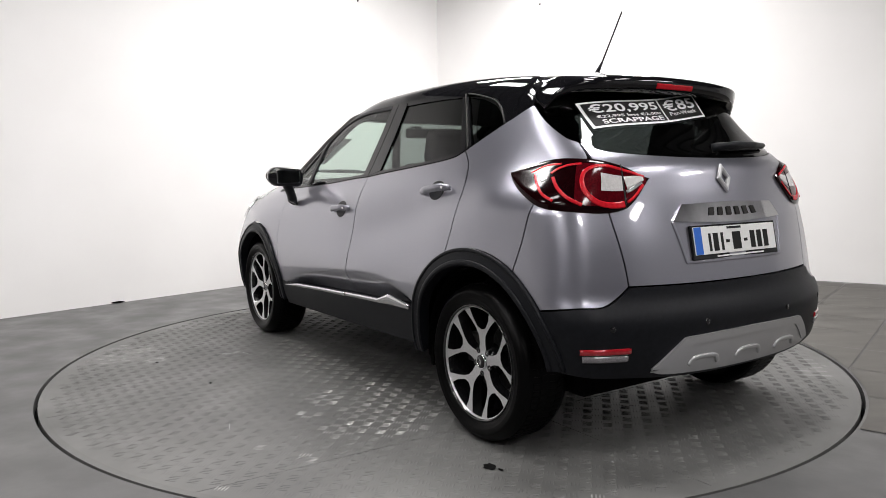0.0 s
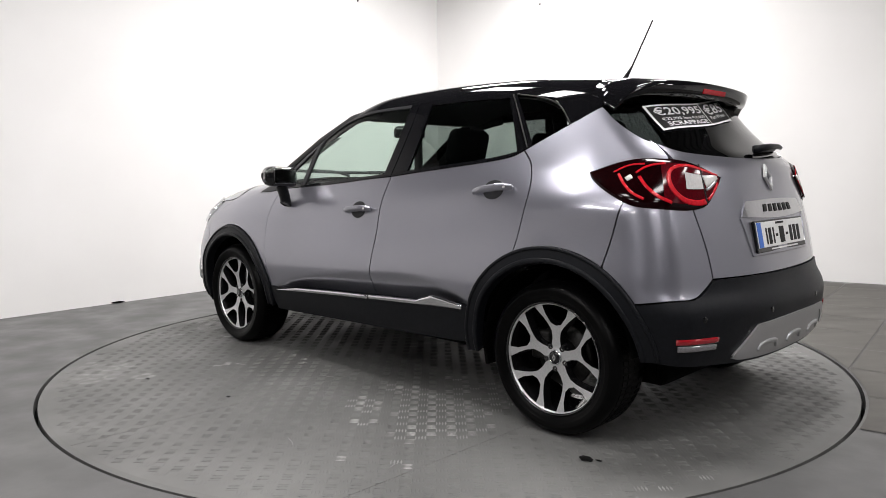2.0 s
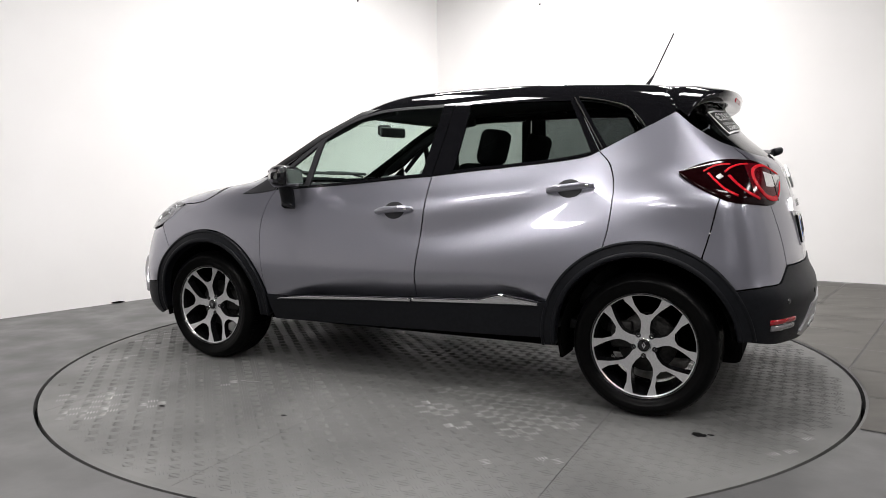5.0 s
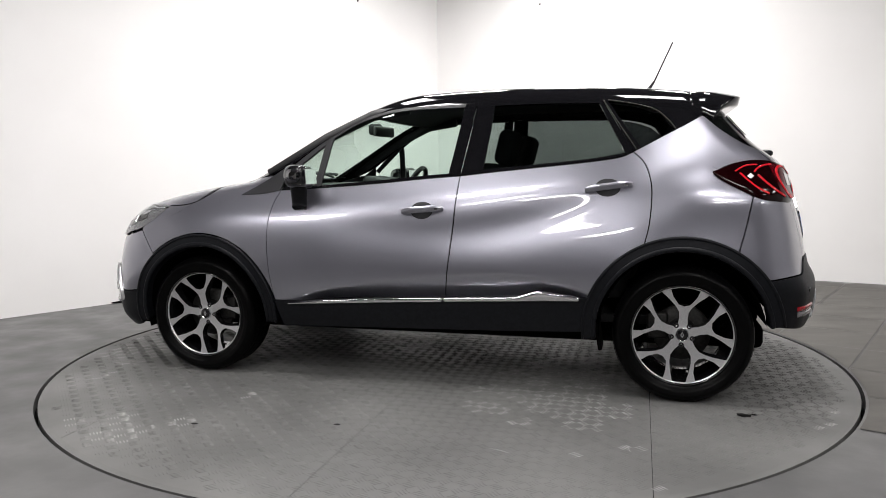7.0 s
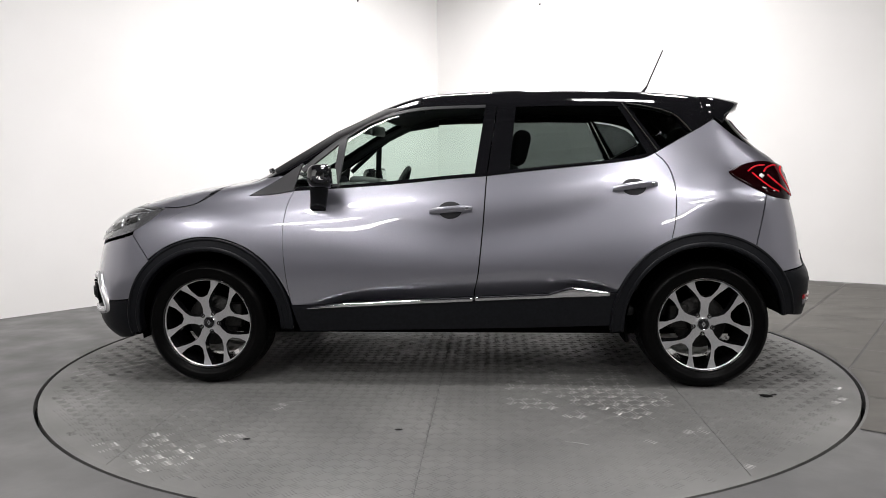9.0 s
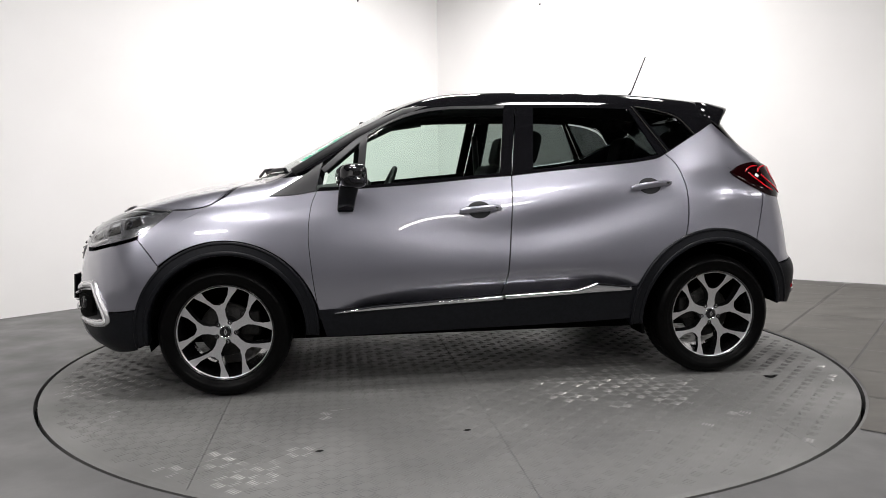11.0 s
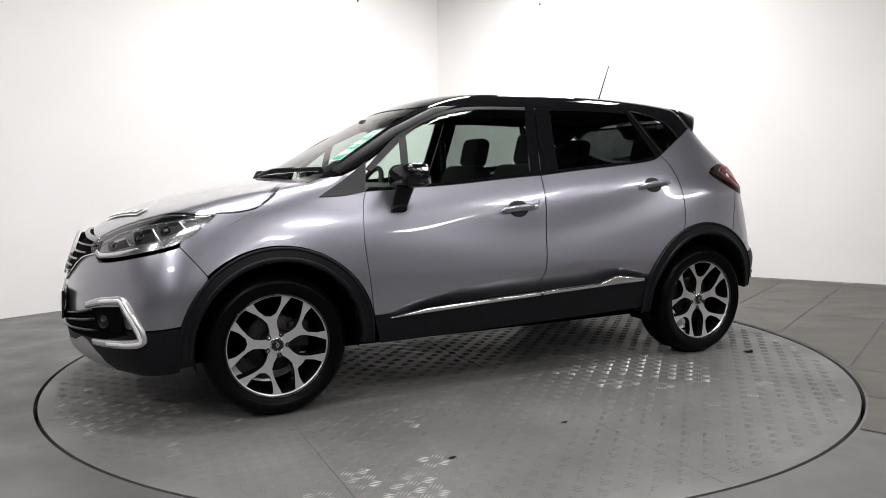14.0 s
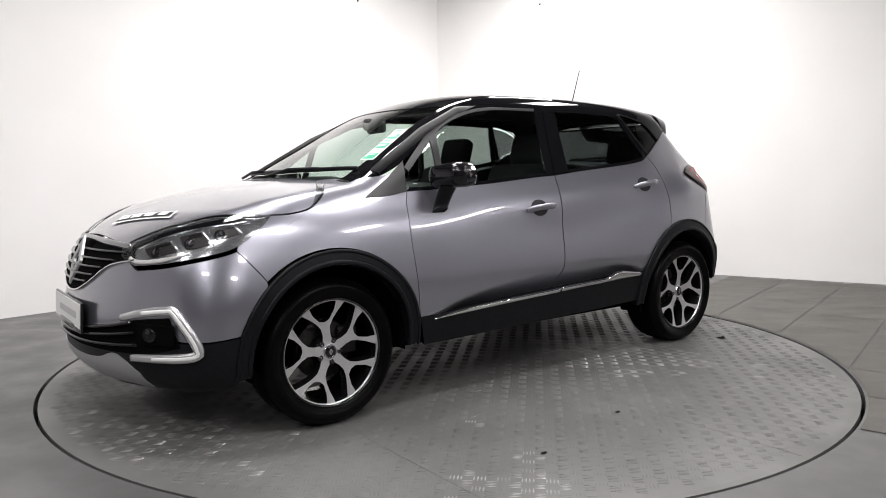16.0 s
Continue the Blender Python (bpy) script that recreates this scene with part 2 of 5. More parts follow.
def floor_slabs():
    """Worn square slabs between the table and the right-hand wall."""
    ax, nx = Vector((0.6, 0.8, 0)), Vector((0.8, -0.6, 0))
    step = 0.54
    for i in range(-1, 9):
        for j in range(-1, 9):
            n0, a0 = 1.028 + i * step, 0.42 + j * step
            v, f, m = [], [], 8
            for p in range(m + 1):
                for q in range(m + 1):
                    d = 0.004
                    c = nx * (n0 + d + (step - 2 * d) * p / m) + ax * (a0 + d + (step - 2 * d) * q / m)
                    v.append(c)
            keep = []
            for p in range(m):
                for q in range(m):
                    quad = (p * (m + 1) + q, (p + 1) * (m + 1) + q, (p + 1) * (m + 1) + q + 1, p * (m + 1) + q + 1)
                    if any(math.hypot(v[k].x, v[k].y) > TABLE_R + 0.03 for k in quad) and all(v[k].y < 5.07 - 0.585 * (v[k].x + 0.1) and v[k].x > 0.5 for k in quad):
                        keep.append(quad)
            if not keep:
                continue
            bm = bmesh.new()
            v = [c * max(1.0, (TABLE_R + 0.03) / c.length) if c.length > TABLE_R - 0.15 else c for c in v]
            bv = [bm.verts.new(c + Vector((0, 0, 0.0035))) for c in v]
            for quad in keep:
                bm.faces.new([bv[k] for k in quad])
            bmesh.ops.delete(bm, geom=[x for x in bm.verts if not x.link_faces], context="VERTS")
            for face in bm.faces:
                face.normal_update()
                if face.normal.z < 0:
                    face.normal_flip()
            part("floor_slab", bm, SLAB, bpy.data.objects["floor"])


floor_slabs()


def wall_screw(x, y, z, deg):
    v, f = lathe([(0.0, -0.006), (0.009, -0.005), (0.011, 0.0)], 12)
    ob = mesh_ob("wall_screw", v, f, GAP, None, "", False)
    ob.matrix_world = pose(x, y, z, 0, 0, deg)
    tagged(ob, "small dark screw head in the white wall", "screw")


wall_screw(-1.0, 4.10, 3.109, 49)
wall_screw(1.13, 4.41, 3.12, -30)


def floor_scrap():
    bm = bmesh.new()
    bmesh.ops.create_icosphere(bm, subdivisions=2, radius=0.05)
    for q in bm.verts:
        q.co = Vector((q.co.x * (1.2 + 0.4 * noise.noise(q.co * 40)), q.co.y * 0.4, q.co.z * 0.16 + 0.008))
    ob = part("rubber_scrap", bm, GAP, None, "", True)
    ob.matrix_world = pose(-2.93, 1.88, 0.0, 0, 0, 40)
    tagged(ob, "small dark scrap lying at the foot of the wall", "scrap")


floor_scrap()
# ---- turntable ----
DEBRIS = [(-1.63, 0.9, 1.6), (0.13, 1.45, 0.8), (0.76, 1.59, 0.8), (-1.68, 0.88, 0.7)]


def build_turntable():
    base = new("turntable")
    n = 160
    v, f = lathe([(TABLE_R - 0.03, 0.0), (TABLE_R, -0.002), (TABLE_R, -0.05), (TABLE_R - 0.03, -0.05)], n)
    v = [(x, -z, y) for x, y, z in v]
    mesh_ob("edge_band", v, f, TREAD, base, "grey steel edge band", False)
    # strips of tread plate, each cut to the disc
    cuts = [-2.3, -1.22, 0.0, 1.22, 2.3]
    R = TABLE_R - 0.03
    for x0, x1 in zip(cuts, cuts[1:]):
        for y0, y1 in ((-2.3, 0.35), (0.35, 2.3)) if abs(x0 + x1) > 2 else ((-2.3, -0.6), (-0.6, 2.3)):
            bm = bmesh.new()
            bmesh.ops.create_circle(bm, cap_ends=True, segments=160, radius=R)
            for co, no in (((x0 + .0015, 0, 0), (-1, 0, 0)), ((x1 - .0015, 0, 0), (1, 0, 0)), ((0, y0 + .0015, 0), (0, -1, 0)), ((0, y1 - .0015, 0), (0, 1, 0))):
                bmesh.ops.bisect_plane(bm, geom=bm.verts[:] + bm.edges[:] + bm.faces[:], plane_co=co, plane_no=no, clear_outer=True)
            if bm.faces:
                ret = bmesh.ops.extrude_face_region(bm, geom=bm.faces[:])
                bmesh.ops.translate(bm, vec=(0, 0, -0.008), verts=[e for e in ret["geom"] if isinstance(e, bmesh.types.BMVert)])
                bmesh.ops.recalc_face_normals(bm, faces=bm.faces[:])
                part("tread_plate", bm, TREAD, base)
    v, f = lathe([(0.0, -0.007), (R, -0.007), (R, -0.04)], 96)
    mesh_ob("deck", [(x, -z, y) for x, y, z in v], f, GAP, base, "black deck below the plates", False)
    # raised bars: cells of parallel bars, turned by a right angle from cell to cell
    rng = random.Random(4)
    sets = {"raised_tread": ([], [], TREAD), "worn_tread": ([], [], WORN)}
    cell = 0.062
    for i in range(-37, 38):
        for j in range(-37, 38):
            cx, cy = i * cell, j * cell
            if math.hypot(cx, cy) > R - 0.05:
                continue
            patch = noise.noise(Vector((cx * 1.1 + 3, cy * 1.1, 0.3)))
            fine = noise.noise(Vector((cx * 6, cy * 6, 4.0)))
            vv, ff, _ = sets["worn_tread" if patch + 0.5 * fine > 0.38 else "raised_tread"]
            flip = (i + j) % 2
            for k in range(4):
                o = (k - 1.5) * 0.0135
                hl, hw, h = 0.0235, 0.0042, 0.0016
                box = [(-hl, 0, 0), (0, -hw, 0), (hl, 0, 0), (0, hw, 0), (-hl * .6, 0, h), (hl * .6, 0, h)]
                s0 = len(vv)
                for bx, by, bz in box:
                    bx, by = bx, by + o
                    if flip:
                        bx, by = -by, bx
                    ca = 0.7071
                    vv.append((cx + ca * bx - ca * by, cy + ca * bx + ca * by, bz))
                ff += [(s0, s0 + 1, s0 + 5, s0 + 4), (s0 + 1, s0 + 2, s0 + 5), (s0 + 2, s0 + 3, s0 + 4, s0 + 5), (s0 + 3, s0, s0 + 4)]
    for nm, (vv, ff, mat) in sets.items():
        tagged(mesh_ob(nm, vv, ff, mat, base, "", False), kind="stuff")
    for dx, dy, sc in DEBRIS:
        bm = bmesh.new()
        bmesh.ops.create_icosphere(bm, subdivisions=2, radius=0.02 * sc)
        for q in bm.verts:
            q.co = Vector((q.co.x * (1 + 0.9 * noise.noise(q.co * 60)), q.co.y * (0.6 + 0.8 * noise.noise(q.co * 50 + Vector((3, 1, 0)))), q.co.z * 0.12 + 0.003))
        bmesh.ops.translate(bm, vec=(dx, dy, 0), verts=bm.verts)
        part("debris_flake", bm, GAP, base, "small dark flake of debris")
    # pale scuffs ground into the paint
    for k in range(16):
        a, r0 = rng.uniform(0, 6.283), 2.1 * math.sqrt(rng.uniform(0.08, 1.0))
        ln, turn = rng.uniform(0.03, 0.13), rng.uniform(0, 180)
        pts = [Vector((q - 0.5, 0.06 * math.sin(4 * q + k), 0)) * ln for q in (0, 0.3, 0.65, 1)]
        m = pose(r0 * math.cos(a), r0 * math.sin(a), 0.0022, 0, 0, turn)
        v, f = tube([m @ p for p in pts], 0.0013, 5, lambda t: 0.5 + 1.2 * t * (1 - t))
        mesh_ob("scuff_mark", v, f, WORN, base, "pale scuff on the paint")
    return tagged(base, "grey painted steel tread-plate turntable set in the floor", "turntable")


turntable = build_turntable()


# ---- the car's form: one smooth field, negative inside ----
def curve1(pts):
    """A smooth function through (x, value) pairs."""
    xs = np.array([p[0] for p in pts], float)
    ys = np.array([p[1] for p in pts], float)
    o = np.argsort(xs)
    xs, ys = xs[o], ys[o]
    d = np.diff(ys) / np.diff(xs)
    m = np.concatenate([[d[0]], (d[1:] + d[:-1]) / 2, [d[-1]]])

    def at(x):
        x = np.asarray(x, float)
        i = np.clip(np.searchsorted(xs, x) - 1, 0, len(xs) - 2)
        h = xs[i + 1] - xs[i]
        t = (x - xs[i]) / h
        lin = np.where(t < 0, ys[0] + m[0] * (x - xs[0]), ys[-1] + m[-1] * (x - xs[-1]))
        tc = np.clip(t, 0, 1)
        val = ((2 * tc**3 - 3 * tc**2 + 1) * ys[i] + (tc**3 - 2 * tc**2 + tc) * h * m[i]
               + (3 * tc**2 - 2 * tc**3) * ys[i + 1] + (tc**3 - tc**2) * h * m[i + 1])
        return np.where((t < 0) | (t > 1), lin, val)
    return at


def eased(pts, spread):
    """The same with its changes of bend rounded off over a stretch."""
    raw = curve1(pts)
    x = np.arange(min(p[0] for p in pts), max(p[0] for p in pts) + 1e-9, 0.001)
    k = np.arange(-int(3000 * spread), int(3000 * spread) + 1) * 0.001
    g = np.exp(-(k / spread) ** 2 / 2)
    wide = raw(np.arange(x[0] + k[0], x[-1] + k[-1] + 1e-3, 0.001))
    y = np.convolve(wide, g / g.sum(), "valid")[:len(x)]
    x = x[:len(y)]
    a, b = (y[1] - y[0]) / 0.001, (y[-1] - y[-2]) / 0.001
    return lambda q: np.interp(q, x, y) + a * np.minimum(np.asarray(q) - x[0], 0) + b * np.maximum(np.asarray(q) - x[-1], 0)


def smooth(t):
    t = np.clip(t, 0, 1)
    return t * t * (3 - 2 * t)


def smax(a, b, k):
    return np.maximum(a, b) + np.maximum(k - np.abs(a - b), 0) ** 2 / (4 * k)


def smin(a, b, k):
    return -smax(-a, -b, k)


BELT = eased([(0.9, 1.01), (0.3, 1.06), (-0.2, 1.10), (-0.6, 1.14), (-1.05, 1.20), (-1.4, 1.23)], 0.10)
FLANK = eased([(0.12, 0.72), (0.24, 0.815), (0.34, 0.850), (0.46, 0.866), (0.55, 0.879), (0.62, 0.880), (0.70, 0.872), (0.80, 0.858), (0.90, 0.838), (0.98, 0.808),
                (1.08, 0.757), (1.2, 0.702), (1.34, 0.640), (1.47, 0.588), (1.60, 0.52)], 0.030)
HOLLOW = eased([(0.90, 0.90), (0.5, 0.865), (0.1, 0.82), (-0.17, 0.81), (-0.5, 0.86), (-0.8, 0.935), (-1.1, 1.02), (-1.35, 1.07)], 0.12)
CREASE = eased([(0.83, 0.43), (0.59, 0.49), (0.29, 0.545), (-0.16, 0.595), (-0.39, 0.61), (-0.62, 0.59), (-0.88, 0.52)], 0.06)
NOSE = eased([(0.18, 2.00), (0.27, 2.135), (0.40, 2.165), (0.55, 2.165), (0.66, 2.145), (0.76, 2.115), (0.85, 2.07), (0.95, 1.97)], 0.03)
BONNET = eased([(0.9, 1.13), (1.1, 1.11), (1.3, 1.08), (1.45, 1.058), (1.6, 1.023), (1.76, 0.978), (1.9, 0.930), (2.05, 0.862), (2.2, 0.77)], 0.06)
ROOF = eased([(0.8, 1.47), (0.6, 1.50), (0.3, 1.545), (0.0, 1.566), (-0.4, 1.576), (-0.8, 1.57), (-1.1, 1.553), (-1.4, 1.522), (-1.7, 1.475)], 0.06)
TAIL = eased([(1.55, -1.44), (1.43, -1.525), (1.32, -1.615), (1.24, -1.70), (1.16, -1.805), (1.06, -1.85), (0.95, -1.885), (0.84, -1.915),
               (0.70, -1.942), (0.64, -1.952), (0.575, -1.988), (0.50, -1.990), (0.40, -1.975), (0.32, -1.94), (0.22, -1.82)], 0.02)


SHAPE = {"scoop": 0.066}      # depth of the hollow along the foot of the doors


def field(p):
    x, y, z = p[..., 0], p[..., 1], p[..., 2]
    ay = np.sqrt(y * y + 1e-6)
    lift = 0.7 * (BELT(np.clip(x, -1.4, 0.9)) - 1.08) * smooth((z - 0.72) / 0.33)
    w = FLANK(z - lift)
    w = w - 0.085 * np.clip((x - 1.0) / 0.9, 0, 1.3) ** 2 * smooth((z - .5) / .5) - 0.03 * np.clip((x - 1.2) / .7, 0, 1.3) ** 2
    w = w - 0.066 * np.clip((-1.0 - x) / 0.75, 0, 1.3) ** 2 - 0.045 * np.clip((-0.7 - x) / 0.8, 0, 1.2) ** 2 * smooth((z - 0.95) / 0.2)
    for ax, b in ((1.30, 0.016), (-1.30, 0.030)):
        w = w + b * np.exp(-((x - ax) / 0.40) ** 2 - ((z - 0.66) / 0.24) ** 2)
    w = w + 0.016 * np.exp(-((x + 1.38) / 0.30) ** 2 - ((z - 1.02) / 0.14) ** 2)
    zc = CREASE(np.clip(x, -0.88, 0.83))
    inx = smooth((0.83 - x) / 0.35) * smooth((x + 0.95) / 0.25)
    zs = 0.462 - 0.042 * np.clip(x, -0.9, 0.85)
    d = zc - z
    w = w - SHAPE["scoop"] * inx * np.minimum((d + np.sqrt(d * d + 0.00010)) / 2 / np.maximum(zc - zs, 0.05), 1.1)
    w = w - (0.010 + 0.010 * smooth((0.1 - x) / 0.6)) * np.exp(-((z - HOLLOW(np.clip(x, -1.35, 0.9))) / 0.115) ** 2) * smooth((0.95 - x) / 0.8) * smooth((x + 1.45) / 0.3)
    side = ay - w
    front = (x - (NOSE(z) + 0.018 - 0.105 * (ay / 0.5) ** 2.25)) * 0.85
    rear = ((TAIL(z) + 0.085 * (ay / 0.6) ** 2.6) - x) * 0.85
    bon = (z - (BONNET(x) - 0.042 * (ay / 0.7) ** 2.2)) * 0.95
    xs = 1.118 - (z - 1.13) / 0.545 - 0.13 * (ay / 0.6) ** 2
    shield = (x - xs) * 0.47
    roof = z - (ROOF(x) + 0.014 - 0.032 * (ay / 0.55) ** 2.4)
    top = smin(bon, smax(roof, shield, 0.10), 0.02)
    return smax(smax(smax(side, top, 0.085), rear, 0.10), front, 0.11)


def grad(p, e=1e-4):
    g = np.stack([(field(p + np.eye(3)[i] * e) - field(p - np.eye(3)[i] * e)) / (2 * e) for i in range(3)], -1)
    return g


def normal_at(p):
    g = grad(p)
    return g / np.linalg.norm(g, axis=-1, keepdims=True)


def settle(p, off=0.0, steps=12):
    """Moves points onto the skin, or off metres proud of it."""
    p = np.array(p, float)
    for _ in range(steps):
        g = grad(p)
        p = p - np.clip(field(p) / np.maximum((g * g).sum(-1), 0.05), -0.2, 0.2)[..., None] * g
    return p + off * normal_at(p) if off else p


def cast(p, d):
    """First meeting with the skin from the points p along d."""
    p, d = np.array(p, float), np.array(d, float)
    s = np.zeros(len(p))
    done = np.zeros(len(p), bool)
    for _ in range(130):
        done |= field(p + s[:, None] * d) < 0
        s = np.where(done, s, s + 0.015)
    lo, hi = s - 0.015, s
    for _ in range(14):
        mid = (lo + hi) / 2
        ins = field(p + mid[:, None] * d) < 0
        lo, hi = np.where(ins, lo, mid), np.where(ins, mid, hi)
    return p + hi[:, None] * d


def dense(pts, n, sharp=False):
    """n points evenly along a line through pts, rounded unless sharp."""
    pts = np.array(pts, float)
    if not sharp and len(pts) > 2:
        ext = np.vstack([2 * pts[0] - pts[1], pts, 2 * pts[-1] - pts[-2]])
        out = []
        for i in range(1, len(ext) - 2):
            a, b, c, d = ext[i - 1:i + 3]
            for t in np.linspace(0, 1, 12, endpoint=False):
                out.append(0.5 * (2 * b + (c - a) * t + (2 * a - 5 * b + 4 * c - d) * t**2 + (3 * b - a - 3 * c + d) * t**3))
        pts = np.array(out + [pts[-1]])
    s = np.concatenate([[0], np.cumsum(np.linalg.norm(np.diff(pts, axis=0), axis=1))])
    q = np.linspace(0, s[-1], n)
    return np.stack([np.interp(q, s, pts[:, i]) for i in range(pts.shape[1])], -1)


def S(pts, n=60, sharp=False):
    """(x, z) on the left flank."""
    d = dense(pts, n, sharp)
    return cast(np.stack([d[:, 0], np.full(n, 1.05), d[:, 1]], -1), (0, -1, 0))


def B(pts, n=60, sharp=False):
    """(y, z) on the tail."""
    d = dense(pts, n, sharp)
    return cast(np.stack([np.full(n, -2.3), d[:, 0], d[:, 1]], -1), (1, 0, 0))


def N(pts, n=60, sharp=False):
    """(y, z) on the nose."""
    d = dense(pts, n, sharp)
    return cast(np.stack([np.full(n, 2.5), d[:, 0], d[:, 1]], -1), (-1, 0, 0))


def U(pts, n=60, sharp=False):
    """(x, y) on the top."""
    d = dense(pts, n, sharp)
    return cast(np.stack([d[:, 0], d[:, 1], np.full(n, 1.75)], -1), (0, 0, -1))


def P(pts, n=60, sharp=False):
    """(x, y, z) near the skin."""
    return settle(dense(pts, n, sharp))


def join(*curves):
    return np.vstack([c if i == 0 else c[1:] for i, c in enumerate(curves)])


def mirror(c):
    return c * np.array([1, -1, 1])


def arc(cx, cz, r, a0, a1, n=60):
    a = np.radians(np.linspace(a0, a1, n))
    return S(np.stack([cx + r * np.cos(a), cz + r * np.sin(a)], -1), n, True)


def coons(bottom, top, left, right, nu, nv):
    """Patch between four lines: bottom and top run along u, left and right along v."""
    b, t, l, r = dense(bottom, nu, True), dense(top, nu, True), dense(left, nv, True), dense(right, nv, True)
    u, v = np.linspace(0, 1, nu)[:, None, None], np.linspace(0, 1, nv)[None, :, None]
    g = ((1 - v) * b[:, None] + v * t[:, None] + (1 - u) * l[None] + u * r[None]
         - ((1 - u) * (1 - v) * b[0] + u * (1 - v) * b[-1] + (1 - u) * v * t[0] + u * v * t[-1]))
    return g


def panel(name, edges, material, parent, label="", nu=36, nv=24, off=0.0, gap=0.0032, lip=0.020, both=False, free=False):
    """A skin panel with turned-in edges; edges are bottom, top, left, right."""
    g = coons(*edges, nu, nv)
    if not free:
        g = settle(g)
    nrm = normal_at(g)
    if gap:
        g2 = g.copy()
        for sl, nb in (((0,), (1,)), ((-1,), (-2,))):
            d = g[nb[0]] - g[sl[0]]
            g2[sl[0]] += d * np.minimum(gap / np.maximum(np.linalg.norm(d, axis=-1, keepdims=True), 1e-6), 0.45)
            d = g[:, nb[0]] - g[:, sl[0]]
            g2[:, sl[0]] += d * np.minimum(gap / np.maximum(np.linalg.norm(d, axis=-1, keepdims=True), 1e-6), 0.45)
        g = g2
    g = g + off * nrm
    verts = g.reshape(-1, 3)
    idx = np.arange(nu * nv).reshape(nu, nv)
    faces = [(idx[i, j], idx[i + 1, j], idx[i + 1, j + 1], idx[i, j + 1]) for i in range(nu - 1) for j in range(nv - 1)]
    c = nu // 2, nv // 2
    fn = np.cross(g[c[0] + 1, c[1]] - g[c], g[c[0], c[1] + 1] - g[c])
    flip = np.dot(fn, nrm[c]) < 0
    loop = [idx[i, 0] for i in range(nu)] + [idx[-1, j] for j in range(1, nv)] + [idx[i, -1] for i in range(nu - 2, -1, -1)] + [idx[0, j] for j in range(nv - 2, 0, -1)]
    fl = nrm.reshape(-1, 3)
    k, m = len(verts), len(loop)
    ring1 = verts[loop]
    ring2 = ring1 - lip * fl[loop]
    faces += [(k + i, k + m + i, k + m + (i + 1) % m, k + (i + 1) % m) for i in range(m)]
    verts = np.vstack([verts, ring1, ring2])
    if flip:
        faces = [f[::-1] for f in faces]
    true = np.vstack([normal_at(g - off * nrm).reshape(-1, 3), np.zeros((2 * m, 3))])
    ob = mesh_ob(name, verts, faces, material, parent, label, True, true)
    if both:
        return ob, mesh_ob(name, verts * np.array([1, -1, 1]), [f[::-1] for f in faces], material, parent if both is True else both, label, True, true * np.array([1, -1, 1]))
    return ob


def band(name, line, width, height, material, parent, label="", off=0.002, both=False, tilt=None):
    """A raised moulding that follows a line on the skin."""
    n = normal_at(line)
    t = np.gradient(line, axis=0)
    t /= np.maximum(np.linalg.norm(t, axis=1, keepdims=True), 1e-9)
    s = np.cross(n, t)
    wid = np.asarray(width, float).reshape(-1, 1) / 2
    rows = [line + off * n - wid * s - height * n, line + off * n - wid * s + 0.6 * height * n, line + off * n - 0.55 * wid * s + height * n,
            line + off * n + 0.55 * wid * s + height * n, line + off * n + wid * s + 0.6 * height * n, line + off * n + wid * s - height * n]
    k, L = len(rows), len(line)
    v = np.stack(rows, 1).reshape(-1, 3)
    f = [(i * k + q, i * k + q + 1, (i + 1) * k + q + 1, (i + 1) * k + q) for i in range(L - 1) for q in range(k - 1)]
    f += [tuple(range(k))[::-1], tuple((L - 1) * k + q for q in range(k))]
    f = [x[::-1] for x in f]
    ob = mesh_ob(name, v, f, material, parent, label)
    if both:
        return ob, mesh_ob(name, v * np.array([1, -1, 1]), [x[::-1] for x in f], material, parent if both is True else both, label)
    return ob
# ---- the car ----
car = tagged(new("car"), "metallic grey five-door crossover car with a black roof", "car")
FA, RA, HUB = 1.303, -1.303, 0.329      # axles and hub height
AF, AR = (1.288, 0.335, 0.452), (-1.296, 0.335, 0.472)

# shut lines of the left side
door_front = S([(0.835, 1.03), (0.865, 0.95), (0.88, 0.80), (0.865, 0.62), (0.845, 0.47), (0.835, 0.43)])
door_mid = S([(-0.19, 1.10), (-0.18, 0.97), (-0.17, 0.84), (-0.145, 0.60), (-0.125, 0.50), (-0.122, 0.462)])
door_rear = S([(-1.06, 1.212), (-1.115, 1.155), (-1.145, 1.07), (-1.15, 0.98), (-1.14, 0.86), (-1.12, 0.772)])
belt_f = S([(0.835, 1.03), (0.58, 1.043), (0.29, 1.062), (-0.01, 1.088), (-0.19, 1.10)])
belt_r = S([(-0.19, 1.10), (-0.4, 1.122), (-0.62, 1.142), (-0.86, 1.165), (-1.0, 1.186), (-1.06, 1.212)])
low_f = S([(0.835, 0.428), (0.6, 0.432), (0.2, 0.448), (-0.122, 0.462)])
low_r = S([(-0.122, 0.462), (-0.4, 0.473), (-0.66, 0.485), (-0.862, 0.50)])
bonnet_cut = S([(1.545, 0.948), (1.46, 0.950), (1.37, 0.968), (1.30, 1.01), (1.24, 1.055), (1.16, 1.085), (1.10, 1.092)])
lamp_low = P([(1.545, 0.772, 0.948), (1.62, 0.80, 0.885), (1.71, 0.80, 0.828), (1.80, 0.765, 0.796), (1.89, 0.70, 0.772), (1.97, 0.61, 0.755), (2.03, 0.51, 0.745)])
lamp_top = P([(1.545, 0.772, 0.948), (1.66, 0.705, 0.948), (1.78, 0.61, 0.928), (1.89, 0.50, 0.895), (1.97, 0.43, 0.86), (2.025, 0.37, 0.825)])
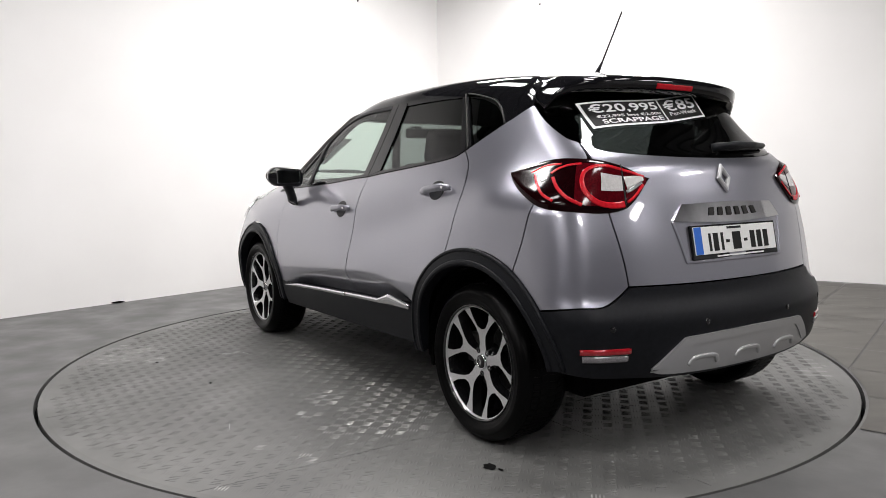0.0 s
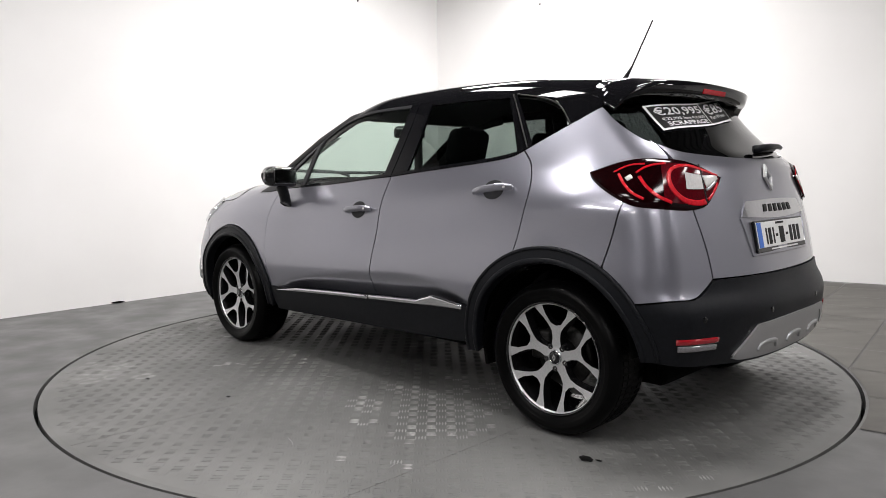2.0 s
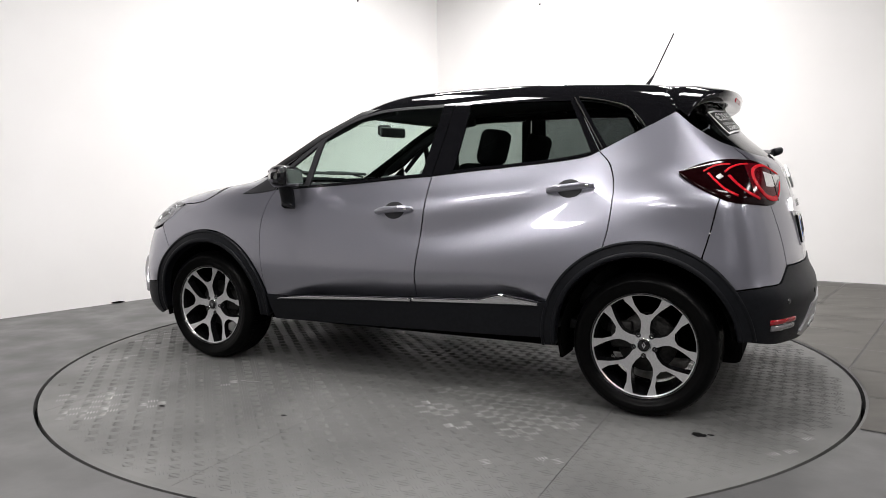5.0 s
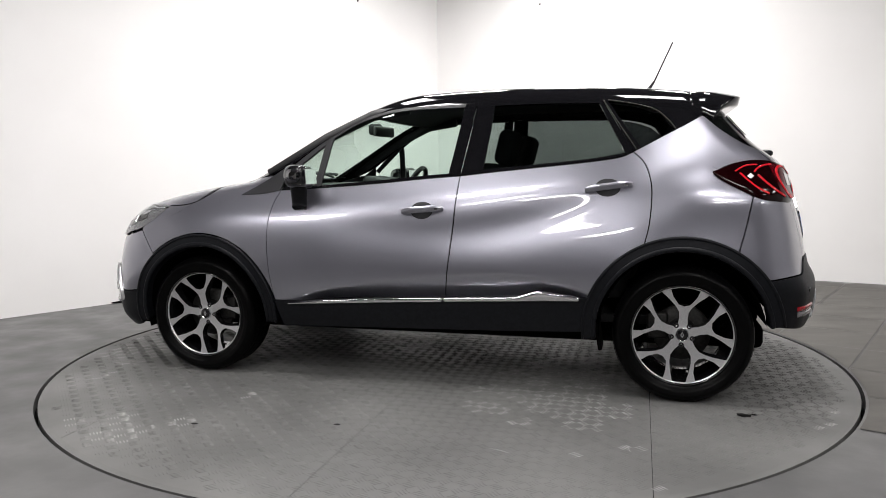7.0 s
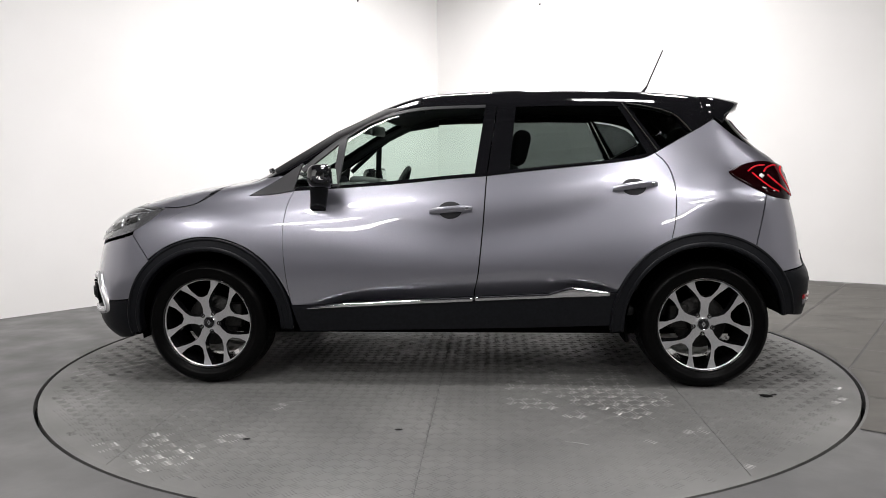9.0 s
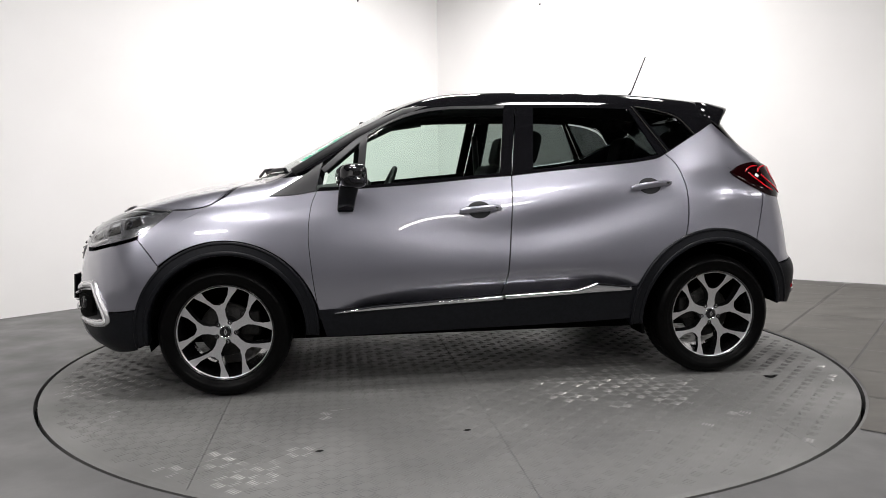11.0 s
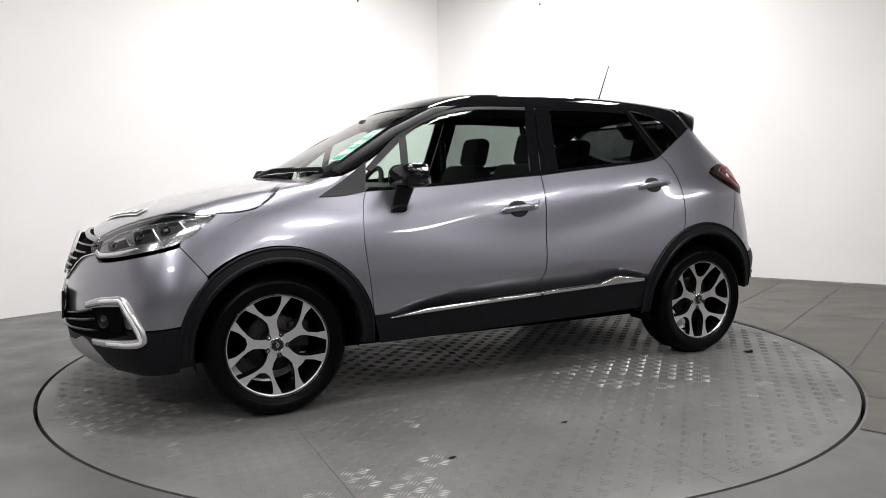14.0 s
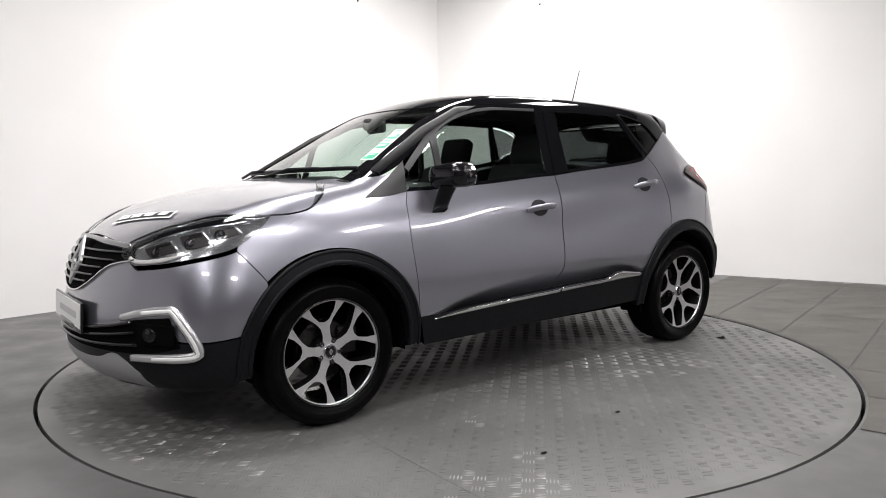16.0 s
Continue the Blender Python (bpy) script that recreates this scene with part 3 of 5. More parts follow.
seam_f = S([(1.71, 0.805), (1.66, 0.745), (1.605, 0.675)])


def angle_at(c, x, z):
    return math.degrees(math.atan2(z - c[1], x - c[0]))


def doors():
    fd = panel("front_door", (low_f, belt_f, door_front[::-1], door_mid[::-1]), PAINT, car, nu=72, nv=110, both=True)
    arch_bit = arc(*AR, angle_at(AR, -0.862, 0.50), angle_at(AR, -1.12, 0.772), 40)
    right = join(arch_bit, door_rear[::-1])
    rd = panel("rear_door", (low_r, belt_r, door_mid[::-1], right), PAINT, car, nu=72, nv=110, both=True)
    return fd, rd


(front_door, front_door_r), (rear_door, rear_door_r) = doors()


glass_side = P([(-1.385, 0.61, 1.388), (-1.475, 0.62, 1.312), (-1.575, 0.612, 1.25), (-1.626, 0.587, 1.227)])


def fender_and_quarter():
    a0, a1 = angle_at(AF, 1.605, 0.675), angle_at(AF, 0.835, 0.43)
    low = arc(*AF, a1, a0, 60)
    top = join(S([(0.835, 1.03), (0.84, 1.10), (0.90, 1.11), (1.0, 1.10), (1.10, 1.092)]), bonnet_cut[::-1])
    k = int(np.argmin(np.abs(lamp_low[:, 0] - 1.71)))
    right = join(seam_f[::-1], lamp_low[:k + 1][::-1])
    panel("front_wing", (low, top, door_front[::-1], right), PAINT, car, nu=110, nv=40, gap=0.0015, lip=0.006, both=True)
    low = arc(*AR, angle_at(AR, -1.12, 0.772), angle_at(AR, -1.545, 0.735), 40)
    top = join(S([(-1.06, 1.212), (-1.385, 1.388)], 40, True), glass_side)
    right = join(S([(-1.545, 0.735), (-1.575, 0.85), (-1.60, 0.97), (-1.63, 1.06)]), P([(-1.63, 0.78, 1.06), (-1.69, 0.66, 1.11), (-1.70, 0.612, 1.16), (-1.626, 0.587, 1.227)]))
    panel("rear_quarter_panel", (low, top, door_rear[::-1], right), PAINT, car, nu=52, nv=48, both=True)


fender_and_quarter()

# tail
gate_cut = B([(0.587, 1.227), (0.60, 1.148), (0.602, 1.05), (0.598, 0.955), (0.573, 0.78), (0.566, 0.69)])
gate_top = B([(-0.587, 1.227), (-0.525, 1.192), (-0.3, 1.174), (0, 1.168), (0.3, 1.174), (0.525, 1.192), (0.587, 1.227)])
gate_low = B([(-0.566, 0.69), (0, 0.685), (0.566, 0.69)])
tailgate = panel("tailgate", (gate_low, gate_top, mirror(gate_cut)[::-1], gate_cut[::-1]), PAINT, car, nu=60, nv=40)
corner_top = P([(-1.62, 0.79, 1.03), (-1.72, 0.72, 1.03), (-1.78, 0.62, 1.03)])
k = int(np.argmin(np.abs(gate_cut[:, 2] - 1.03)))
bump_edge = P([(-1.68, 0.82, 0.60), (-1.78, 0.755, 0.61), (-1.85, 0.68, 0.622), (-1.872, 0.615, 0.655), (-1.875, 0.566, 0.69)])
left = join(S([(-1.615, 1.03), (-1.60, 0.97), (-1.575, 0.85), (-1.545, 0.735)]), arc(*AR, angle_at(AR, -1.545, 0.735), angle_at(AR, -1.68, 0.60), 30))
panel("rear_bumper_corner", (bump_edge, corner_top, left[::-1], gate_cut[k:][::-1]), PAINT, car, nu=36, nv=36, both=True)
# the black rear bumper wraps from arch to arch
bl = P([(-1.70, 0.81, 0.38), (-1.82, 0.73, 0.36), (-1.91, 0.5, 0.345), (-1.94, 0.0, 0.34), (-1.91, -0.5, 0.345), (-1.82, -0.73, 0.36), (-1.70, -0.81, 0.38)], 90)
bt = join(bump_edge, gate_low[::-1], mirror(bump_edge)[::-1])
be = P([(-1.70, 0.81, 0.38), (-1.715, 0.82, 0.48), (-1.68, 0.82, 0.60)])
rear_bumper = panel("rear_bumper", (bl, bt, be, mirror(be)), PLASTIC, car, "black textured plastic", nu=90, nv=24, off=0.006, lip=0.03)

# nose
k = int(np.argmin(np.abs(lamp_low[:, 0] - 1.71)))
nose_top = join(lamp_low[k:], N([(0.51, 0.745), (0.44, 0.785), (0.37, 0.82), (0, 0.828), (-0.37, 0.82), (-0.44, 0.785), (-0.51, 0.745)]), mirror(lamp_low[k:])[::-1])
ns = join(seam_f, arc(*AF, angle_at(AF, 1.605, 0.675), angle_at(AF, 1.722, 0.46), 30))
nose_low = P([(1.722, 0.84, 0.46), (1.85, 0.76, 0.445), (1.95, 0.66, 0.45), (2.10, 0.4, 0.45), (2.165, 0.0, 0.45), (2.10, -0.4, 0.45), (1.95, -0.66, 0.45), (1.85, -0.76, 0.445), (1.722, -0.84, 0.46)], 90)
front_bumper = panel("front_bumper", (nose_low, nose_top, ns[::-1], mirror(ns)[::-1]), PAINT, car, nu=90, nv=36)
lb = P([(1.73, 0.80, 0.25), (1.85, 0.72, 0.225), (2.0, 0.5, 0.215), (2.06, 0, 0.205), (2.0, -0.5, 0.215), (1.85, -0.72, 0.225), (1.73, -0.80, 0.25)], 90)
le = P([(1.73, 0.80, 0.25), (1.73, 0.83, 0.36), (1.722, 0.84, 0.46)])
front_lower = panel("lower_front_bumper", (lb, nose_low, le, mirror(le)), PLASTIC, car, "black textured plastic", nu=90, nv=24, off=0.005, lip=0.03)
bf = N([(0.37, 0.825), (0.2, 0.838), (0, 0.846), (-0.2, 0.838), (-0.37, 0.825)])
bf[0], bf[-1] = lamp_top[-1], lamp_top[-1] * np.array([1, -1, 1])
bl_edge = join(lamp_top[::-1], bonnet_cut)
br = U([(1.10, 0.69), (1.17, 0.45), (1.21, 0.0), (1.17, -0.45), (1.10, -0.69)])
br[0], br[-1] = bonnet_cut[-1], bonnet_cut[-1] * np.array([1, -1, 1])
bonnet = panel("bonnet", (bl_edge, mirror(bl_edge), bf, br), PAINT, car, nu=110, nv=44, gap=0.0015, lip=0.006)

# roof, pillars, screen
ROOF_EDGE = [(1.10, 0.66, 1.105), (0.79, 0.615, 1.275), (0.60, 0.58, 1.375), (0.42, 0.565, 1.455), (0.25, 0.53, 1.515), (0.0, 0.52, 1.54), (-0.4, 0.52, 1.55), (-0.8, 0.51, 1.545), (-1.1, 0.495, 1.53), (-1.36, 0.48, 1.50)]
edge = P(ROOF_EDGE, 90)
win_line = S([(1.08, 1.085), (0.97, 1.108), (0.83, 1.165), (0.70, 1.245), (0.59, 1.325), (0.45, 1.402), (0.30, 1.452), (0.14, 1.476), (-0.19, 1.484), (-0.5, 1.486), (-0.9, 1.476), (-1.06, 1.455), (-1.17, 1.425), (-1.258, 1.324), (-1.385, 1.392)], 160)
e0 = np.linspace(win_line[0], edge[0], 12)
e1 = np.linspace(win_line[-1], edge[-1], 12)
panel("roof_side_rail", (win_line, edge, e0, e1), BLACK, car, "gloss black roof rail and pillar", nu=160, nv=14, gap=0, both=True)
i1 = int(np.argmin(np.abs(edge[:, 0] - 0.36)))
roof_front = P([edge[i1], (0.44, 0.3, 1.50), (0.47, 0, 1.515), (0.44, -0.3, 1.50), edge[i1] * np.array([1, -1, 1])])
roof_back = P([edge[-1], (-1.40, 0.3, 1.515), (-1.42, 0, 1.52), (-1.40, -0.3, 1.515), edge[-1] * np.array([1, -1, 1])])
panel("roof", (edge[i1:], mirror(edge[i1:]), roof_front, roof_back), BLACK, car, "gloss black roof", nu=60, nv=30)
ws_low = P([edge[0], (1.145, 0.45, 1.115), (1.175, 0, 1.12), (1.145, -0.45, 1.115), edge[0] * np.array([1, -1, 1])])
windscreen = panel("windscreen", (edge[:i1 + 1], mirror(edge[:i1 + 1]), ws_low, roof_front), GLASS, car, "clear windscreen", nu=36, nv=30, off=-0.003, lip=0.004)
frit_in = settle(edge[:i1 + 1] + np.stack([np.full(i1 + 1, 0.02), -np.linspace(0.085, 0.075, i1 + 1), np.full(i1 + 1, 0.02)], -1))
panel("screen_border", (edge[:i1 + 1], frit_in, np.linspace(edge[0], frit_in[0], 6), np.linspace(edge[i1], frit_in[-1], 6)), BLACK, windscreen, "black printed border of the screen", nu=36, nv=6, off=0.0015, gap=0, lip=0.002, both=True)
gt = P([(-1.385, 0.61, 1.388), (-1.47, 0.47, 1.47), (-1.52, 0.3, 1.475), (-1.53, 0, 1.48), (-1.52, -0.3, 1.475), (-1.47, -0.47, 1.47), (-1.385, -0.61, 1.388)])
gl = gate_top[::-1]
rear_glass = panel("rear_window", (gl, gt, glass_side[::-1], mirror(glass_side)[::-1]), REARTINT, tailgate, "dark tinted rear window", nu=60, nv=28, off=-0.003)


def window(name, outline, material, parent, parent_r, label):
    """Glass between four (x, z) edges, with a black frame round it."""
    b, t, l, r = [S(e, 40) for e in outline]
    g = panel("window_glass", (b, t, l, r), material, parent, label, nu=30, nv=20, off=-0.006, lip=0.003, gap=0, both=parent_r)
    return g


W1 = ([(0.60, 1.052), (0.29, 1.076), (-0.01, 1.102), (-0.125, 1.113)], [(0.565, 1.312), (0.45, 1.382), (0.30, 1.434), (0.12, 1.460), (-0.185, 1.466)], [(0.60, 1.052), (0.565, 1.312)], [(-0.125, 1.113), (-0.185, 1.466)])
W0 = ([(0.815, 1.046), (0.635, 1.050)], [(0.79, 1.125), (0.60, 1.285)], [(0.815, 1.046), (0.79, 1.125)], [(0.635, 1.050), (0.60, 1.285)])
W2 = ([(-0.305, 1.128), (-0.6, 1.154), (-0.86, 1.178), (-1.03, 1.205)], [(-0.345, 1.468), (-0.6, 1.469), (-0.885, 1.462)], [(-0.305, 1.128), (-0.345, 1.468)], [(-1.03, 1.205), (-0.885, 1.462)])
W3 = ([(-1.092, 1.232), (-1.245, 1.315)], [(-0.925, 1.462), (-1.06, 1.440), (-1.16, 1.405)], [(-1.092, 1.232), (-0.925, 1.462)], [(-1.245, 1.315), (-1.215, 1.36), (-1.16, 1.405)])
window("front", W1, GLASS, front_door, front_door_r, "clear side window")
window("front_quarter", W0, GLASS, front_door, front_door_r, "small clear quarter window")
window("rear", W2, TINT, rear_door, rear_door_r, "dark tinted side window")
window("rear_quarter", W3, REARTINT, car, car, "dark tinted quarter window")


def strip(name, lo, hi, material, parent, parent_r, label="", off=0.0, n=40, nv=6):
    a, b = S(lo, n), S(hi, n)
    return panel(name, (a, b, np.linspace(a[0], b[0], nv), np.linspace(a[-1], b[-1], nv)), material, parent, label, nu=n, nv=nv, off=off, gap=0.001, lip=0.012, both=parent_r)


GF = [(0.81, 1.145), (0.70, 1.24), (0.59, 1.325), (0.45, 1.402), (0.30, 1.452), (0.14, 1.476), (-0.21, 1.484)]
strip("window_frame", [(0.79, 1.125), (0.60, 1.285), (0.565, 1.312), (0.45, 1.382), (0.30, 1.434), (0.12, 1.460), (-0.21, 1.466)], GF, GREYTRIM, front_door, front_door_r, "dark grey upper door frame", 0.001)
strip("window_frame", [(-0.21, 1.466), (-0.6, 1.469), (-0.885, 1.462)], [(-0.21, 1.484), (-0.5, 1.486), (-0.9, 1.478)], BLACK, rear_door, rear_door_r, "black upper door frame", 0.001)
strip("waist_seal", [(0.835, 1.031), (0.58, 1.044), (0.29, 1.063), (-0.01, 1.089), (-0.19, 1.101)], [(0.815, 1.048), (0.60, 1.055), (0.29, 1.079), (-0.01, 1.105), (-0.19, 1.118)], BLACK, front_door, front_door_r, "black waist seal", 0.002)
strip("waist_seal", [(-0.19, 1.101), (-0.4, 1.123), (-0.62, 1.143), (-0.86, 1.166), (-1.0, 1.187), (-1.06, 1.213)], [(-0.19, 1.118), (-0.4, 1.139), (-0.62, 1.158), (-0.86, 1.181), (-1.03, 1.210), (-1.05, 1.225)], BLACK, rear_door, rear_door_r, "black waist seal", 0.002)
strip("pillar_cover", [(-0.125, 1.105), (-0.188, 1.105)], [(-0.185, 1.484), (-0.248, 1.484)], BLACK, front_door, front_door_r, "gloss black door pillar cover", 0.003, 8, 14)
strip("pillar_cover", [(-0.192, 1.105), (-0.31, 1.13)], [(-0.252, 1.484), (-0.35, 1.484)], BLACK, rear_door, rear_door_r, "gloss black door pillar cover", 0.003, 8, 14)
strip("window_divider", [(0.635, 1.048), (0.595, 1.05)], [(0.603, 1.30), (0.56, 1.33)], GREYTRIM, front_door, front_door_r, "dark grey window divider", 0.004, 6, 14)
strip("rear_door_frame", [(-1.025, 1.20), (-1.062, 1.213)], [(-0.88, 1.476), (-0.905, 1.476)], BLACK, rear_door, rear_door_r, "black rear door frame", 0.001, 6, 14)
strip("pillar_trim", [(-1.062, 1.213), (-1.095, 1.232)], [(-0.905, 1.478), (-0.93, 1.474)], BLACK, car, car, "black pillar trim", 0.002, 6, 14)
strip("quarter_window_frame", [(-1.062, 1.213), (-1.385, 1.388)], [(-1.092, 1.232), (-1.25, 1.318)], BLACK, car, car, "black quarter window frame", -0.001, 20, 4)
strip("mirror_corner", [(1.075, 1.005), (0.95, 1.01), (0.838, 1.028)], [(1.065, 1.010), (0.93, 1.088), (0.80, 1.178)], GREYTRIM, car, car, "dark grey pillar corner trim", 0.004, 24, 10)


# claddings
def claddings():
    SHAPE["scoop"] = 0.0
    for c, rin, a0, a1 in ((AF, 0.385, -8, 184), (AR, 0.402, -5, 174)):
        lo, hi = arc(c[0], c[1], rin, a0, a1, 70), arc(*c, a0, a1, 70)
        panel("arch_cladding", (lo, hi, np.linspace(lo[0], hi[0], 8), np.linspace(lo[-1], hi[-1], 8)), PLASTIC, car, "black plastic wheel arch cladding", nu=70, nv=8, off=0.010, lip=0.05, gap=0, both=True)
        band("arch_lip", arc(c[0], c[1], c[2] - 0.007, a0, a1, 70), 0.014, 0.005, PLASTIC, car, "raised rim of the arch cladding", off=0.010, both=True)
        band("arch_lip", arc(c[0], c[1], rin + 0.012, a0, a1, 70), 0.020, 0.006, PLASTIC, car, "rolled inner rim of the arch cladding", off=0.009, both=True)
    lo = S([(0.80, 0.285), (0.3, 0.295), (-0.4, 0.31), (-0.84, 0.325)])
    hi = S([(0.845, 0.435), (0.6, 0.437), (0.2, 0.453), (-0.122, 0.467), (-0.4, 0.478), (-0.66, 0.49), (-0.858, 0.505)])
    panel("sill_cladding", (lo, hi, np.linspace(lo[0], hi[0], 8), np.linspace(lo[-1], hi[-1], 8)), PLASTIC, car, "black plastic sill cladding", nu=60, nv=14, off=0.004, lip=0.07, both=True)
    SHAPE["scoop"] = 0.066


claddings()


# wheels
def wheel_at(x, side, roll=0.0):
    """Wheel with its outer face towards +y before the pose; the mesh of the wheel itself is the hub."""
    v, f = lathe([(0.0, 0.020), (0.030, 0.020), (0.034, 0.012), (0.06, 0.004), (0.07, -0.02), (0.075, -0.12), (0.0, -0.12)], 32)
    w = mesh_ob("wheel", v, f, WHEELBLACK, car)
    w.matrix_local = pose(x, side * 0.80, HUB, 0, 0, 0 if side > 0 else 180)
    tyre = [(0.226, -0.16), (0.240, -0.178), (0.275, -0.186), (0.300, -0.180), (0.318, -0.165), (0.327, -0.140), (0.3285, -0.06), (0.327, 0.020), (0.318, 0.045), (0.300, 0.060),
            (0.292, 0.064), (0.289, 0.062), (0.274, 0.064), (0.271, 0.061), (0.258, 0.058), (0.248, 0.052), (0.243, 0.046), (0.238, 0.02)]
    v, f = lathe(tyre, 96)
    ty = mesh_ob("tyre", v, f, RUBBER, w, "black road tyre")
    # tread blocks as shallow raised bars round the crown
    vv, ff = [], []
    for i in range(72):
        for q, (y0, y1, sk) in enumerate(((-0.138, -0.108, 0.6), (-0.100, -0.066, -0.4), (-0.058, -0.024, 0.4), (-0.016, 0.014, -0.6))):
            a = 2 * math.pi * (i + 0.25 * (q % 2)) / 72
            s0 = len(vv)
            for yy, da in ((y0, -0.030), (y1, -0.030 + sk * 0.03), (y1, 0.022 + sk * 0.03), (y0, 0.022)):
                for r in (0.3265, 0.3296):
                    vv.append((r * math.cos(a + da), yy, r * math.sin(a + da)))
            ff += [(s0 + 1, s0 + 3, s0 + 5, s0 + 7), (s0, s0 + 2, s0 + 3, s0 + 1), (s0 + 2, s0 + 4, s0 + 5, s0 + 3), (s0 + 4, s0 + 6, s0 + 7, s0 + 5), (s0 + 6, s0, s0 + 1, s0 + 7)]
    tagged(mesh_ob("tread_pattern", vv, ff, RUBBER, w, "", False), kind="stuff")
    v, f = lathe([(0.243, 0.044), (0.2445, 0.051), (0.240, 0.053), (0.236, 0.048), (0.230, 0.034), (0.222, -0.02), (0.205, -0.10), (0.205, -0.16), (0.226, -0.165)], 80)
    mesh_ob("rim", v, f, WHEELBLACK, w, "black rim barrel")
    v, f = lathe([(0.2295, 0.036), (0.2305, 0.0425), (0.2365, 0.0455), (0.2385, 0.044)], 80)
    mesh_ob("rim_lip", v, f, ALLOY, w, "machined alloy rim lip")
    v, f = lathe([(0.0, 0.0155), (0.040, 0.0155), (0.050, 0.0135), (0.053, 0.004)], 40)
    mesh_ob("hub_face", v, f, ALLOY, w, "machined alloy hub face")
    # five forked spokes: machined faces over black sides
    for i in range(5):
        a = math.radians(90 + roll + 72 * i)
        c, s = math.cos(a), math.sin(a)
        half = [(0.035, 0.0255), (0.080, 0.0190), (0.112, 0.0225), (0.138, 0.0390), (0.166, 0.065), (0.2045, 0.110), (0.2140, 0.088), (0.2200, 0.067), (0.184, 0.054), (0.147, 0.026), (0.139, 0.0)]
        pts = half + [(r, -q) for r, q in half[:-1]]
        k2 = len(half)
        quads = [(0, k2, k2 + 1, 1), (1, k2 + 1, k2 + 2, 2), (2, k2 + 2, 10), (2, 10, 9, 3), (3, 9, 8, 4), (4, 8, 7, 6, 5),
                 (k2 + 2, k2 + 3, k2 + 9, 10), (k2 + 3, k2 + 4, k2 + 8, k2 + 9), (k2 + 4, k2 + 5, k2 + 6, k2 + 7, k2 + 8)]
        rim_order = list(range(11)) + [k2 + 9 - j for j in range(10)]

        def dep(r):
            return 0.014 + 0.030 * (r / 0.235) ** 2
        bm = bmesh.new()
        top = [bm.verts.new((r * c - q * s, dep(r), r * s + q * c)) for r, q in pts]
        for qd in quads:
            bm.faces.new([top[k] for k in qd])
        bmesh.ops.recalc_face_normals(bm, faces=bm.faces[:])
        if bm.faces[0].normal.y < 0:
            bmesh.ops.reverse_faces(bm, faces=bm.faces[:])
        sp = part("spoke", bm, ALLOY, w, "machined alloy spoke face", True)
        bm = bmesh.new()
        top = [bm.verts.new((r * c - q * s, dep(r) - 0.0004, r * s + q * c)) for r, q in pts]
        bot = [bm.verts.new((r * c - q * s * 1.18, dep(r) - 0.04, r * s + q * c * 1.18)) for r, q in pts]
        for k in range(len(rim_order)):
            k0, k1 = rim_order[k], rim_order[(k + 1) % len(rim_order)]
            bm.faces.new((top[k0], top[k1], bot[k1], bot[k0]))
        bmesh.ops.recalc_face_normals(bm, faces=bm.faces[:])
        part("spoke_side", bm, WHEELBLACK, sp)
        a2 = a + math.radians(36)
        v, f = lathe([(0.0, 0.006), (0.005, 0.006), (0.006, 0.0115), (0.0115, 0.011), (0.0135, 0.006), (0.0135, -0.02)], 14)
        mesh_ob("wheel_bolt", [(p[0] + 0.051 * math.cos(a2), p[1] + 0.007, p[2] + 0.051 * math.sin(a2)) for p in v], f, WHEELBLACK, w)
    v, f = lathe([(0.0, 0.028), (0.022, 0.027), (0.027, 0.023), (0.028, 0.0)], 32)
    cap = mesh_ob("centre_cap", v, f, BLACK, w, "black centre cap")
    v, f = lathe([(0.0265, 0.022), (0.0285, 0.026), (0.032, 0.0245), (0.033, 0.015)], 36)
    mesh_ob("cap_ring", v, f, CHROME, cap, "bright cap ring")
    bm = bmesh.new()
    for q in (((0, .016), (.009, 0), (0, -.016), (-.009, 0)), ((0, .008), (.004, 0), (0, -.008), (-.004, 0))):
        [bm.verts.new((x2, 0.0285, z2)) for x2, z2 in q]
    bm.verts.ensure_lookup_table()
    for k in range(4):
        bm.faces.new([bm.verts[k], bm.verts[(k + 1) % 4], bm.verts[4 + (k + 1) % 4], bm.verts[4 + k]])
    part("cap_badge", bm, CHROME, cap, "small chrome diamond badge")
    v, f = lathe([(0.055, -0.045), (0.135, -0.045), (0.137, -0.05), (0.137, -0.065), (0.055, -0.065)], 48)
    mesh_ob("brake_disc", v, f, STEEL, w, "steel brake disc")
    bm = block(0.10, 0.06, 0.13, pose(-0.115 if x > 0 else 0.115, -0.055, 0.03, 0, 0, 0), 0.012)
    part("brake_caliper", bm, STEEL, w, "grey brake caliper", True)
    return w


wheel_at(FA, 1, -11)
wheel_at(RA, 1, 3)
wheel_at(FA, -1)
wheel_at(RA, -1)


